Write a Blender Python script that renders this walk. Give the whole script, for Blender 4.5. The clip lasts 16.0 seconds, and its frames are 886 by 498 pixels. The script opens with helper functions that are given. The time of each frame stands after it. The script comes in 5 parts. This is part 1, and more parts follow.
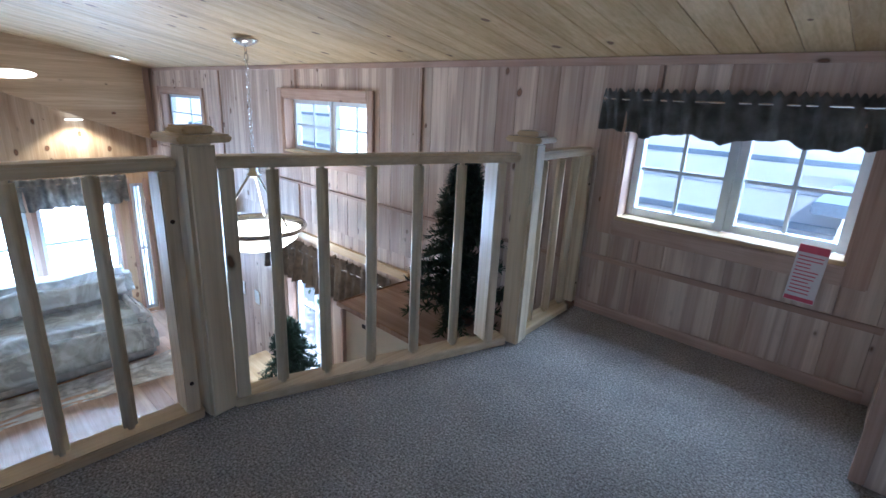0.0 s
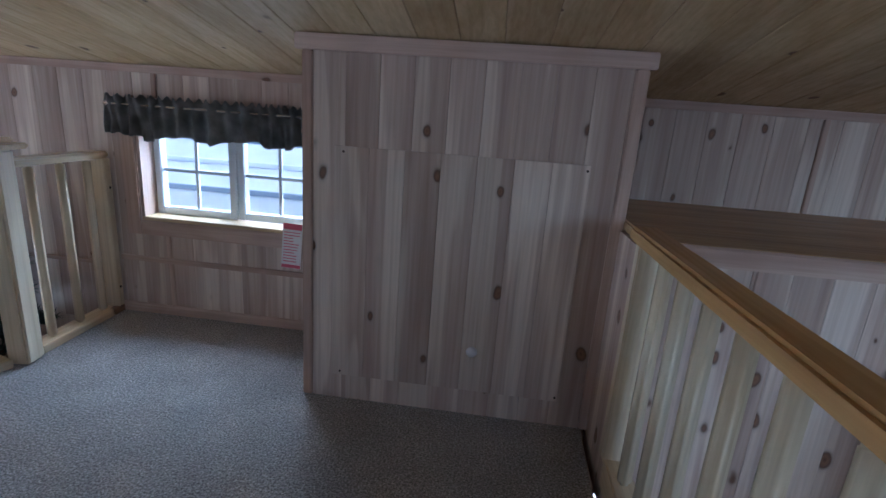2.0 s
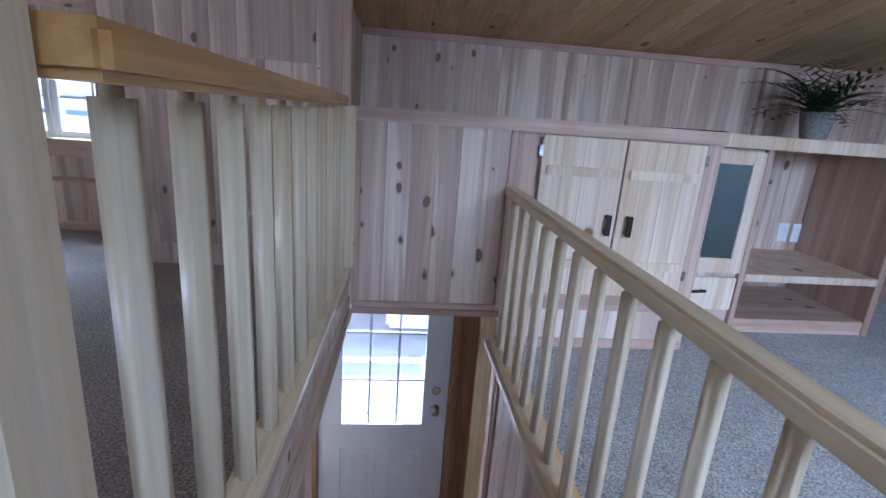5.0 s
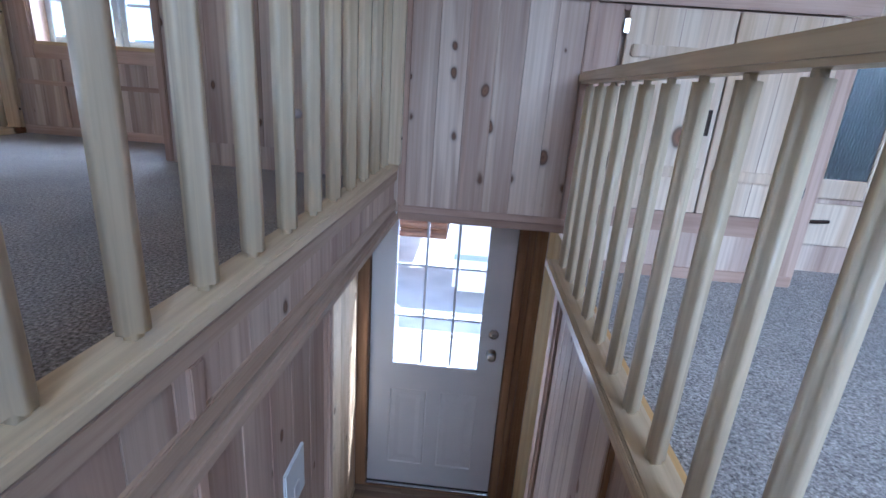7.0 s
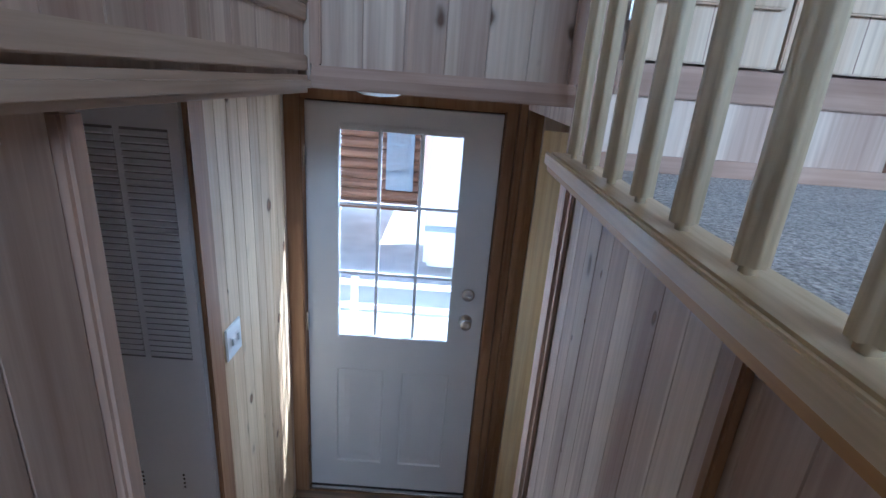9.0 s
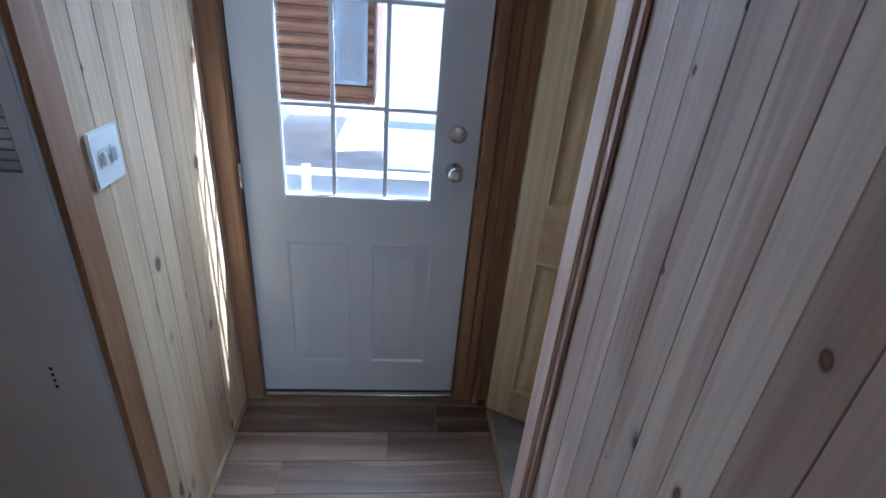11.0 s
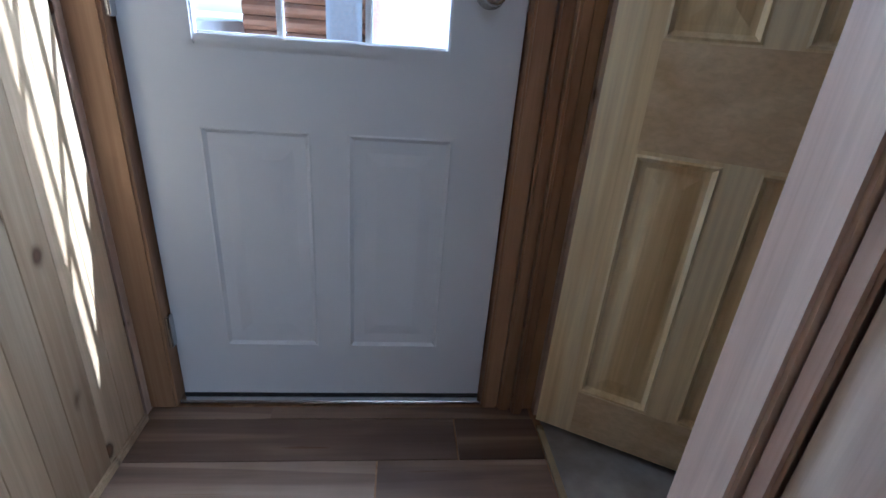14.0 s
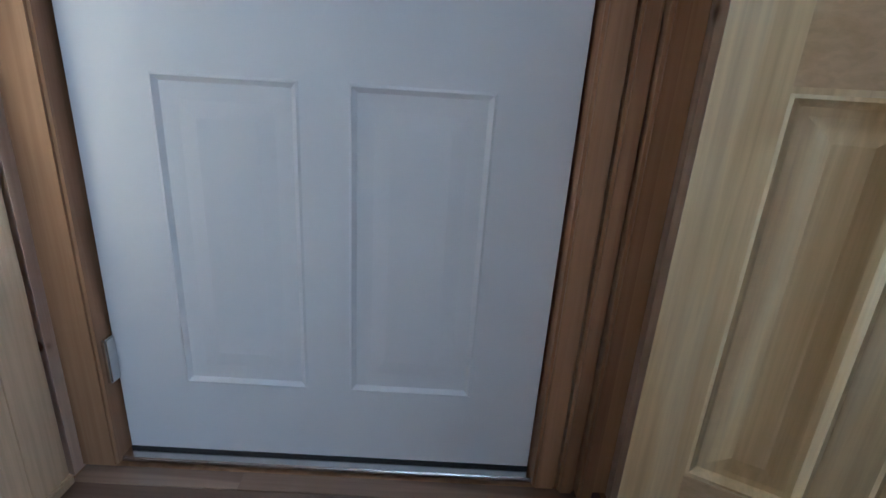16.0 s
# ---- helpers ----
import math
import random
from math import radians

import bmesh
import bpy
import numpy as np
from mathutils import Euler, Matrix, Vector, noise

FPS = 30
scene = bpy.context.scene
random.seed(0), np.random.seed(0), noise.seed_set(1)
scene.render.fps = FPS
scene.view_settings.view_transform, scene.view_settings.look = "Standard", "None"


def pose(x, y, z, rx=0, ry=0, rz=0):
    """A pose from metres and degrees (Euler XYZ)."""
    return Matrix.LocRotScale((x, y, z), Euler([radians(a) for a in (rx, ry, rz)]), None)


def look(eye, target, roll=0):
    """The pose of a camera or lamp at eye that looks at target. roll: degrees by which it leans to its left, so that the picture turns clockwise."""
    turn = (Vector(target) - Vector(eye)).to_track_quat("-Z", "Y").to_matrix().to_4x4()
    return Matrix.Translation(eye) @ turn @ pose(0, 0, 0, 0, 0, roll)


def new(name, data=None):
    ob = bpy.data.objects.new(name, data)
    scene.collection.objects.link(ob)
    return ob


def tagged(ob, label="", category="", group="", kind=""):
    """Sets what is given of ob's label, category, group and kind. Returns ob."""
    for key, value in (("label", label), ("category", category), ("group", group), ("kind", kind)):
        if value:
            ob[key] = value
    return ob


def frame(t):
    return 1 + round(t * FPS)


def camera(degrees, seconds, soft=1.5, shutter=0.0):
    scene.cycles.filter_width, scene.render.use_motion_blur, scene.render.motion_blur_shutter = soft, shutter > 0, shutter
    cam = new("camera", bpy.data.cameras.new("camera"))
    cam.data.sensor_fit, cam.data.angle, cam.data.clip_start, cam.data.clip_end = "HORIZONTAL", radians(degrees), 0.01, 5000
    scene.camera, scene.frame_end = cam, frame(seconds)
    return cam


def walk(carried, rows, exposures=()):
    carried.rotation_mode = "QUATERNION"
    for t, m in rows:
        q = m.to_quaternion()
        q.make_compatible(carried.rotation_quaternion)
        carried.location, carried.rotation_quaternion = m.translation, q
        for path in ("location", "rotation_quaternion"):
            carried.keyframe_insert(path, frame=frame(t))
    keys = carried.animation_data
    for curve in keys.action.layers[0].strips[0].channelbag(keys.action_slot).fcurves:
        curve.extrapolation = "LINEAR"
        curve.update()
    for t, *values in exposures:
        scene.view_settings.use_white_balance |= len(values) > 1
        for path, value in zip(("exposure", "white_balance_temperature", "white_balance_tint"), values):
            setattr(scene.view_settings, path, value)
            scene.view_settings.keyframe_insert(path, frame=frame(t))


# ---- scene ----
cam = camera(84.6, 16.0)
PATH = [
    (0, (-0.028, 0.015, 0.984), (-1.33, 1.416, 0.399), 2.8),
    (0.5, (0.106, 0.052, 0.975), (-0.965, 1.643, 0.407), 3.4),
    (1, (0.293, 0.099, 0.993), (-0.493, 1.852, 0.435), 3.5),
    (1.5, (0.504, 0.099, 1.024), (0.044, 1.971, 0.49), 4.1),
    (2, (0.717, 0.054, 1.069), (0.525, 1.976, 0.547), 4.2),
    (2.5, (0.885, -0.03, 1.177), (1.084, 1.884, 0.634), 4.8),
    (3, (1.097, -0.168, 1.221), (1.342, 1.745, 0.694), 4.7),
    (3.5, (1.279, -0.33, 1.168), (1.556, 1.58, 0.646), 4.7),
    (3.7, (1.337, -0.397, 1.111), (1.614, 1.515, 0.594), 4.7),
    (5.8, (1.387, -0.707, 0.672), (1.421, 1.206, 0.092), 4.4),
    (6, (1.42, -0.678, 0.656), (1.39, 1.228, 0.05), 4.7),
    (6.5, (1.463, -0.587, 0.558), (1.36, 1.312, -0.06), 4.5),
    (7, (1.479, -0.516, 0.412), (1.384, 1.382, -0.214), 4.2),
    (7.5, (1.521, -0.446, 0.332), (1.401, 1.45, -0.293), 4.4),
    (8, (1.54, -0.274, 0.249), (1.439, 1.626, -0.367), 4.3),
    (8.5, (1.581, -0.054, 0.145), (1.488, 1.838, -0.495), 4.5),
    (9, (1.55, 0.084, -0.054), (1.559, 1.972, -0.713), 4.4),
    (9.5, (1.534, 0.26, -0.23), (1.628, 2.114, -0.973), 4.8),
    (10, (1.484, 0.303, -0.32), (1.682, 2.073, -1.23), 5.4),
    (12.3, (1.476, 0.783, -0.953), (1.684, 2.553, -1.86), 5.0),
    (12.5, (1.48, 0.795, -0.967), (1.692, 2.554, -1.894), 5.0),
    (13, (1.473, 0.864, -1.071), (1.701, 2.595, -2.047), 5.1),
    (13.5, (1.5, 1.022, -1.253), (1.71, 2.778, -2.188), 4.9),
    (14, (1.508, 1.097, -1.271), (1.709, 2.907, -2.097), 4.6),
    (14.5, (1.511, 1.176, -1.353), (1.71, 2.996, -2.158), 4.5),
    (15, (1.504, 1.31, -1.491), (1.61, 3.172, -2.215), 4.1),
    (15.5, (1.517, 1.37, -1.468), (1.555, 3.253, -2.143), 3.8),
    (16, (1.553, 1.413, -1.506), (1.581, 3.303, -2.158), 3.7),
]
EXPOSURES = [(0, 0.85, 4600, 6), (0.8, 0.8, 4600, 6), (1.5, 0.68, 4600, 7), (2.5, 1.0, 4680, 9), (3.5, 1.33, 4740, 13), (6, 1.45, 4720, 12), (7.5, 1.45, 4720, 11),
             (8.5, 1.35, 4740, 8), (9, 1.3, 4690, 5), (10, 1.25, 4650, 4), (12.5, 1.25, 4680, 5), (13.5, 1.4, 4700, 6), (14.5, 1.5, 4680, 4), (15, 1.7, 4600, 2), (15.5, 1.95, 4560, 0), (16, 2.05, 4550, 0)]
walk(cam, [(t, look(eye, target, roll)) for t, eye, target, roll in PATH], EXPOSURES)

# ---------------------------------------------------------------- world and light
world = bpy.data.worlds.new("sky")
scene.world = world
world.use_nodes = True
wn = world.node_tree.nodes
sky = wn.new("ShaderNodeTexSky")
sky.sky_type, sky.sun_disc = "NISHITA", False
sky.sun_elevation, sky.sun_rotation = radians(49), radians(71.5)
world.node_tree.links.new(sky.outputs[0], wn["Background"].inputs[0])
wn["Background"].inputs[1].default_value = 0.15
SUN_FROM = Vector((0.9, 0.30, 1.1))
sun = new("sun", bpy.data.lights.new("sun", "SUN"))
sun.data.energy, sun.data.angle, sun.data.color = 5.0, radians(0.5), (1, 0.96, 0.9)
sun.matrix_world = look(SUN_FROM * 20, (0, 0, 0))


def window_lamp(name, eye, target, w, h, watts, colour=(0.86, 0.94, 1), spread=180):
    """Sky light that comes in through one window opening."""
    lamp = new(name, bpy.data.lights.new(name, "AREA"))
    lamp.data.shape, lamp.data.size, lamp.data.size_y = "RECTANGLE", w, h
    lamp.data.energy, lamp.data.color = watts, colour
    lamp.data.spread = radians(spread)
    lamp.matrix_world = look(eye, target)


K = 0.27
window_lamp("loft_window_light", (-0.54, 2.72, 1.3), (-0.54, 1.7, 0.35), 0.85, 0.6, 105 * K)
window_lamp("door_window_light", (1.34, 2.85, -0.02), (1.34, 2.0, -1.3), 0.7, 0.7, 60 * K)
window_lamp("high_window_light", (-3.4, 2.75, 0.74), (-3.6, 0, 0.2), 1.6, 0.7, 26 * K)
window_lamp("small_window_light", (-6.2, 2.75, 0.7), (-6.2, 0, 0.2), 1.6, 0.8, 30 * K)
window_lamp("dining_window_light", (-3.66, 2.85, -0.25), (-3.66, 1.9, -1.5), 0.7, 0.7, 70 * K)
window_lamp("gable_window_light", (-8.3, 0.2, -1.0), (0, 0.2, -1.1), 3.6, 1.5, 800 * K)
window_lamp("south_window_light", (2.9, -2.36, 1.25), (3.0, 0.1, -0.3), 2.4, 0.7, 46 * K, spread=75)
window_lamp("south_loft_window_light", (-0.4, -2.36, 0.75), (-0.4, 0, 0.2), 1.4, 0.8, 1.5 * K)

# ---------------------------------------------------------------- materials


def mat_base(name):
    m = bpy.data.materials.new(name)
    m.use_nodes = True
    nt = m.node_tree
    return m, nt, nt.nodes["Principled BSDF"]


def nd(nt, kind, **kw):
    n = nt.nodes.new(kind)
    for k, v in kw.items():
        n.inputs[k].default_value = v
    return n


def ramp(nt, fac, stops):
    r = nt.nodes.new("ShaderNodeValToRGB")
    e = r.color_ramp.elements
    while len(e) < len(stops):
        e.new(0.5)
    for el, (p, c) in zip(e, stops):
        el.position = p
        el.color = (*c, 1) if len(c) == 3 else c
    nt.links.new(fac, r.inputs[0])
    return r


def mixc(nt, mode, fac, a, b):
    n = nt.nodes.new("ShaderNodeMix")
    n.data_type, n.blend_type = "RGBA", mode
    for sock, val in ((n.inputs[0], fac), (n.inputs[6], a), (n.inputs[7], b)):
        if hasattr(val, "links"):
            nt.links.new(val, sock)
        else:
            sock.default_value = val if isinstance(val, (int, float)) else (*val, 1)
    return n.outputs[2]


def wood(name, light, mid, dark, along="z", knots=6.0, knot_size=0.13, rough=0.55, vary=0.22, streak=1.0, island=False, knot_col=(0.1, 0.045, 0.02), bump=0.15, coat=0.0):
    """Board wood: long grain along one axis, broad heartwood streaks, scattered knots, each board its own tint."""
    m, nt, p = mat_base(name)
    L = nt.links.new
    geo = nt.nodes.new("ShaderNodeNewGeometry")
    info = nt.nodes.new("ShaderNodeObjectInfo")
    rnd = geo.outputs["Random Per Island"] if island else info.outputs["Random"]
    off = nd(nt, "ShaderNodeVectorMath")
    off.operation = "SCALE"
    off.inputs[0].default_value = (3.7, 5.1, 7.3)
    L(rnd, off.inputs["Scale"])
    pos = nt.nodes.new("ShaderNodeVectorMath")
    pos.operation = "ADD"
    L(geo.outputs["Position"], pos.inputs[0])
    L(off.outputs[0], pos.inputs[1])
    k = {"x": (0, 1, 1), "y": (1, 0, 1), "z": (1, 1, 0)}[along]

    def stretch(across, length):
        s = nt.nodes.new("ShaderNodeVectorMath")
        s.operation = "MULTIPLY"
        s.inputs[1].default_value = [across if c else length for c in k]
        L(pos.outputs[0], s.inputs[0])
        return s.outputs[0]

    grain = nd(nt, "ShaderNodeTexNoise", Scale=1.0, Detail=5.0, Roughness=0.6, Distortion=0.4)
    L(stretch(90, 3.0), grain.inputs["Vector"])
    broad = nd(nt, "ShaderNodeTexNoise", Scale=1.0, Detail=2.0, Distortion=0.6)
    L(stretch(9, 0.6), broad.inputs["Vector"])
    rings = nd(nt, "ShaderNodeTexWave", Scale=1.0, Distortion=5.0, Detail=2.0)
    rings.inputs["Detail Scale"].default_value = 0.6
    L(stretch(9, 0.9), rings.inputs["Vector"])
    c0 = ramp(nt, broad.outputs[0], [(0.34, dark), (0.46, mid), (0.52, mid), (0.57, light)]).outputs[0]
    flat = mixc(nt, "MIX", min(1, 0.75 * streak), mid, c0)
    g = ramp(nt, grain.outputs[0], [(0.32, (0.74, 0.7, 0.66)), (0.62, (1.04, 1.03, 1.02))]).outputs[0]
    c1 = mixc(nt, "MULTIPLY", 0.5, flat, g)
    r = ramp(nt, rings.outputs[0], [(0.0, (0.82, 0.76, 0.7)), (0.35, (1, 1, 1))]).outputs[0]
    c2 = mixc(nt, "MULTIPLY", 0.38, c1, r)
    tint = ramp(nt, rnd, [(0, (1 - vary, 1 - vary * 1.15, 1 - vary * 1.25)), (0.5, (1, 0.985, 0.97)), (1, (1 + vary * 0.35,) * 3)]).outputs[0]
    c3 = mixc(nt, "MULTIPLY", 1.0, c2, tint)
    last = c3
    if knots:
        warp = nd(nt, "ShaderNodeTexNoise", Scale=9.0, Detail=2.0)
        L(geo.outputs["Position"], warp.inputs["Vector"])
        wv = nt.nodes.new("ShaderNodeVectorMath")
        wv.operation = "MULTIPLY_ADD"
        L(warp.outputs["Color"], wv.inputs[0])
        wv.inputs[1].default_value = (0.03, 0.03, 0.03)
        L(stretch(1, 0.62), wv.inputs[2])
        vor = nd(nt, "ShaderNodeTexVoronoi", Scale=knots, Randomness=1.0)
        L(wv.outputs[0], vor.inputs["Vector"])
        sep = nt.nodes.new("ShaderNodeSeparateColor")
        L(vor.outputs["Color"], sep.inputs[0])
        size = nd(nt, "ShaderNodeMath")
        size.operation = "MULTIPLY_ADD"
        L(sep.outputs[0], size.inputs[0])
        size.inputs[1].default_value, size.inputs[2].default_value = knot_size * 1.1, knot_size * 0.35
        q = nt.nodes.new("ShaderNodeMath")
        q.operation = "DIVIDE"
        L(vor.outputs["Distance"], q.inputs[0])
        L(size.outputs[0], q.inputs[1])
        halo = ramp(nt, q.outputs[0], [(0.0, (1, 1, 1)), (0.5, (0.95,) * 3), (0.7, (0.35,) * 3), (1.0, (0, 0, 0))])
        ring = ramp(nt, q.outputs[0], [(0.0, knot_col), (0.25, tuple(min(1, c * 2.2) for c in knot_col)), (0.52, knot_col), (0.72, tuple(c * 0.62 for c in mid)), (1, tuple(c * 0.8 for c in mid))])
        last = mixc(nt, "MIX", halo.outputs[0], c3, ring.outputs[0])
    L(last, p.inputs["Base Color"])
    rr = ramp(nt, grain.outputs[0], [(0.3, (rough + 0.12,) * 3), (0.7, (rough - 0.08,) * 3)])
    L(rr.outputs[0], p.inputs["Roughness"])
    p.inputs["Coat Weight"].default_value = coat
    b = nd(nt, "ShaderNodeBump", Strength=bump, Distance=0.002)
    L(grain.outputs[0], b.inputs["Height"])
    L(b.outputs[0], p.inputs["Normal"])
    return m


def plain(name, col, rough=0.5, metal=0.0, spots=0.08, scale=30.0, bump=0.0, bump_scale=200.0, **extra):
    """Paint, metal, cloth or plastic with soft unevenness."""
    m, nt, p = mat_base(name)
    L = nt.links.new
    geo = nt.nodes.new("ShaderNodeNewGeometry")
    n = nd(nt, "ShaderNodeTexNoise", Scale=scale, Detail=4.0)
    L(geo.outputs["Position"], n.inputs["Vector"])
    c = ramp(nt, n.outputs[0], [(0.3, tuple(x * (1 - spots) for x in col)), (0.7, tuple(min(1, x * (1 + spots)) for x in col))])
    L(c.outputs[0], p.inputs["Base Color"])
    p.inputs["Roughness"].default_value, p.inputs["Metallic"].default_value = rough, metal
    for k, v in extra.items():
        p.inputs[k.replace("_", " ")].default_value = v
    if bump:
        f = nd(nt, "ShaderNodeTexNoise", Scale=bump_scale, Detail=3.0)
        L(geo.outputs["Position"], f.inputs["Vector"])
        b = nd(nt, "ShaderNodeBump", Strength=bump, Distance=0.004)
        L(f.outputs[0], b.inputs["Height"])
        L(b.outputs[0], p.inputs["Normal"])
    return m


def carpet_mat():
    m, nt, p = mat_base("carpet")
    L = nt.links.new
    geo = nt.nodes.new("ShaderNodeNewGeometry")
    fine = nd(nt, "ShaderNodeTexNoise", Scale=150.0, Detail=3.0, Roughness=0.7)
    tuft = nd(nt, "ShaderNodeTexVoronoi", Scale=125.0)
    soft = nd(nt, "ShaderNodeTexNoise", Scale=5.0, Detail=3.0)
    for n in (fine, tuft, soft):
        L(geo.outputs["Position"], n.inputs["Vector"])
    c = ramp(nt, fine.outputs[0], [(0.34, (0.09, 0.073, 0.064)), (0.48, (0.36, 0.31, 0.28)), (0.64, (0.68, 0.62, 0.57))]).outputs[0]
    t = ramp(nt, tuft.outputs["Distance"], [(0.0, (1.1,) * 3), (0.6, (0.66,) * 3)]).outputs[0]
    s = ramp(nt, soft.outputs[0], [(0.3, (0.82,) * 3), (0.7, (1.1,) * 3)]).outputs[0]
    L(mixc(nt, "MULTIPLY", 1.0, mixc(nt, "MULTIPLY", 1.0, c, t), s), p.inputs["Base Color"])
    p.inputs["Roughness"].default_value = 0.95
    p.inputs["Sheen Weight"].default_value = 0.3
    add = nt.nodes.new("ShaderNodeMath")
    L(fine.outputs[0], add.inputs[0])
    L(tuft.outputs["Distance"], add.inputs[1])
    b = nd(nt, "ShaderNodeBump", Strength=0.8, Distance=0.004)
    L(add.outputs[0], b.inputs["Height"])
    L(b.outputs[0], p.inputs["Normal"])
    return m


def glass_mat(name, tint=(1, 1, 1), rough=0.0):
    m, nt, p = mat_base(name)
    p.inputs["Base Color"].default_value = (*tint, 1)
    p.inputs["Transmission Weight"].default_value, p.inputs["Roughness"].default_value, p.inputs["IOR"].default_value = 1.0, rough, 1.45
    return m


def film_mat():
    """Thin clear wrapping plastic."""
    m, nt, p = mat_base("plastic_film")
    geo = nt.nodes.new("ShaderNodeNewGeometry")
    n = nd(nt, "ShaderNodeTexNoise", Scale=3.5, Detail=3.0, Distortion=1.5)
    nt.links.new(geo.outputs["Position"], n.inputs["Vector"])
    b = nd(nt, "ShaderNodeBump", Strength=0.5, Distance=0.03)
    nt.links.new(n.outputs[0], b.inputs["Height"])
    nt.links.new(b.outputs[0], p.inputs["Normal"])
    p.inputs["Base Color"].default_value = (0.85, 0.95, 1.0, 1)
    p.inputs["Roughness"].default_value = 0.16
    a = ramp(nt, n.outputs[0], [(0.4, (0.35,) * 3), (0.62, (0.75,) * 3)])
    nt.links.new(a.outputs[0], p.inputs["Alpha"])
    return m


CEDAR = wood("whitewashed_cedar", (0.72, 0.60, 0.50), (0.56, 0.43, 0.35), (0.45, 0.325, 0.26), knots=8.5, knot_size=0.19, vary=0.2, streak=1.3)
CEDAR_TRIM = wood("cedar_trim", (0.60, 0.44, 0.35), (0.50, 0.35, 0.27), (0.38, 0.25, 0.19), along="x", knots=3.5, knot_size=0.12)
CEDAR_Y = wood("cedar_trim_long", (0.74, 0.60, 0.47), (0.64, 0.50, 0.38), (0.53, 0.40, 0.29), along="y", knots=3.5, knot_size=0.12)
CEDAR_UP = wood("cedar_trim_upright", (0.60, 0.44, 0.35), (0.50, 0.35, 0.27), (0.38, 0.25, 0.19), knots=3.5, knot_size=0.12)
HALL_PINE = wood("hall_pine_boards", (0.74, 0.60, 0.42), (0.64, 0.49, 0.32), (0.52, 0.37, 0.23), knots=9.0, knot_size=0.25)
PINE = wood("clear_pine", (0.80, 0.69, 0.50), (0.74, 0.62, 0.43), (0.63, 0.50, 0.32), knots=3.0, knot_size=0.1, rough=0.42, vary=0.1, coat=0.15)
PINE_PALE = wood("pale_pine_long", (0.79, 0.67, 0.47), (0.73, 0.60, 0.40), (0.62, 0.48, 0.29), along="y", knots=3.0, knot_size=0.12, rough=0.4, vary=0.1, coat=0.2)
PINE_Y = wood("clear_pine_long", (0.68, 0.43, 0.17), (0.57, 0.33, 0.11), (0.43, 0.22, 0.06), along="y", knots=3.0, knot_size=0.13, rough=0.38, vary=0.1, coat=0.2)
PINE_X = wood("clear_pine_level", (0.76, 0.60, 0.37), (0.70, 0.53, 0.31), (0.58, 0.40, 0.20), along="x", knots=3.0, knot_size=0.1, rough=0.42, vary=0.1, coat=0.15)
DOOR_PINE = wood("yellow_pine_door", (0.88, 0.76, 0.5), (0.83, 0.67, 0.38), (0.7, 0.5, 0.23), knots=0, rough=0.4, vary=0.06, coat=0.1)
CEILING_WOOD = wood("ceiling_pine", (0.68, 0.53, 0.31), (0.60, 0.44, 0.23), (0.49, 0.34, 0.16), along="y", knots=7.0, knot_size=0.17, island=True, vary=0.14)
COUNTER = wood("counter_pine", (0.55, 0.37, 0.18), (0.47, 0.30, 0.14), (0.36, 0.22, 0.09), along="x", knots=3.0, knot_size=0.1, rough=0.4, vary=0.08)
BROWN = wood("stained_door_trim", (0.42, 0.25, 0.13), (0.33, 0.18, 0.09), (0.22, 0.11, 0.05), knots=2.6, knot_size=0.12, rough=0.5, vary=0.15)
CABINET = wood("cabinet_pine", (0.80, 0.68, 0.54), (0.72, 0.57, 0.42), (0.60, 0.44, 0.28), knots=4.5, knot_size=0.14, vary=0.12)
VINYL = wood("vinyl_plank", (0.36, 0.26, 0.19), (0.24, 0.16, 0.115), (0.14, 0.09, 0.065), along="x", knots=4, knot_size=0.1, rough=0.35, vary=0.4, streak=1.3)
LOG = wood("log_siding", (0.30, 0.15, 0.08), (0.23, 0.11, 0.055), (0.15, 0.07, 0.035), along="x", knots=2, knot_size=0.1)
LIVING = wood("light_vinyl_plank", (0.58, 0.46, 0.37), (0.50, 0.38, 0.29), (0.38, 0.28, 0.21), along="x", knots=2, knot_size=0.1, rough=0.35, vary=0.25)
CARPET = carpet_mat()
WHITE = plain("white_door_paint", (0.74, 0.75, 0.78), 0.38, spots=0.03, scale=3, bump=0.03, bump_scale=90)
VINYL_WHITE = plain("white_vinyl_frame", (0.72, 0.76, 0.8), 0.35, spots=0.03)
FURNACE = plain("white_enamel", (0.78, 0.78, 0.8), 0.4, spots=0.03, scale=4)
PLATE = plain("switch_plate", (0.82, 0.84, 0.86), 0.3, spots=0.02)
DARK = plain("dark_gap", (0.02, 0.02, 0.022), 0.8)
NICKEL = plain("satin_nickel", (0.62, 0.61, 0.6), 0.25, 1.0, spots=0.05)
IRON = plain("dark_bronze", (0.05, 0.032, 0.024), 0.45, 0.7, spots=0.3, scale=60, bump=0.3, bump_scale=120)
FABRIC = plain("grey_valance_cloth", (0.21, 0.2, 0.185), 0.9, spots=0.35, scale=16, bump=0.4, bump_scale=500)
BROWN_FABRIC = plain("brown_valance_cloth", (0.17, 0.12, 0.08), 0.9, spots=0.3, scale=18, bump=0.4, bump_scale=500)
UPHOLSTERY = plain("sofa_cloth", (0.52, 0.54, 0.57), 0.9, spots=0.25, scale=12, bump=0.3)
FILM = film_mat()
GLASS = glass_mat("window_glass")
REEDED = glass_mat("reeded_glass", (0.75, 0.82, 0.85), 0.3)
NEEDLE = plain("fir_needles", (0.035, 0.06, 0.035), 0.8, spots=0.5, scale=40)
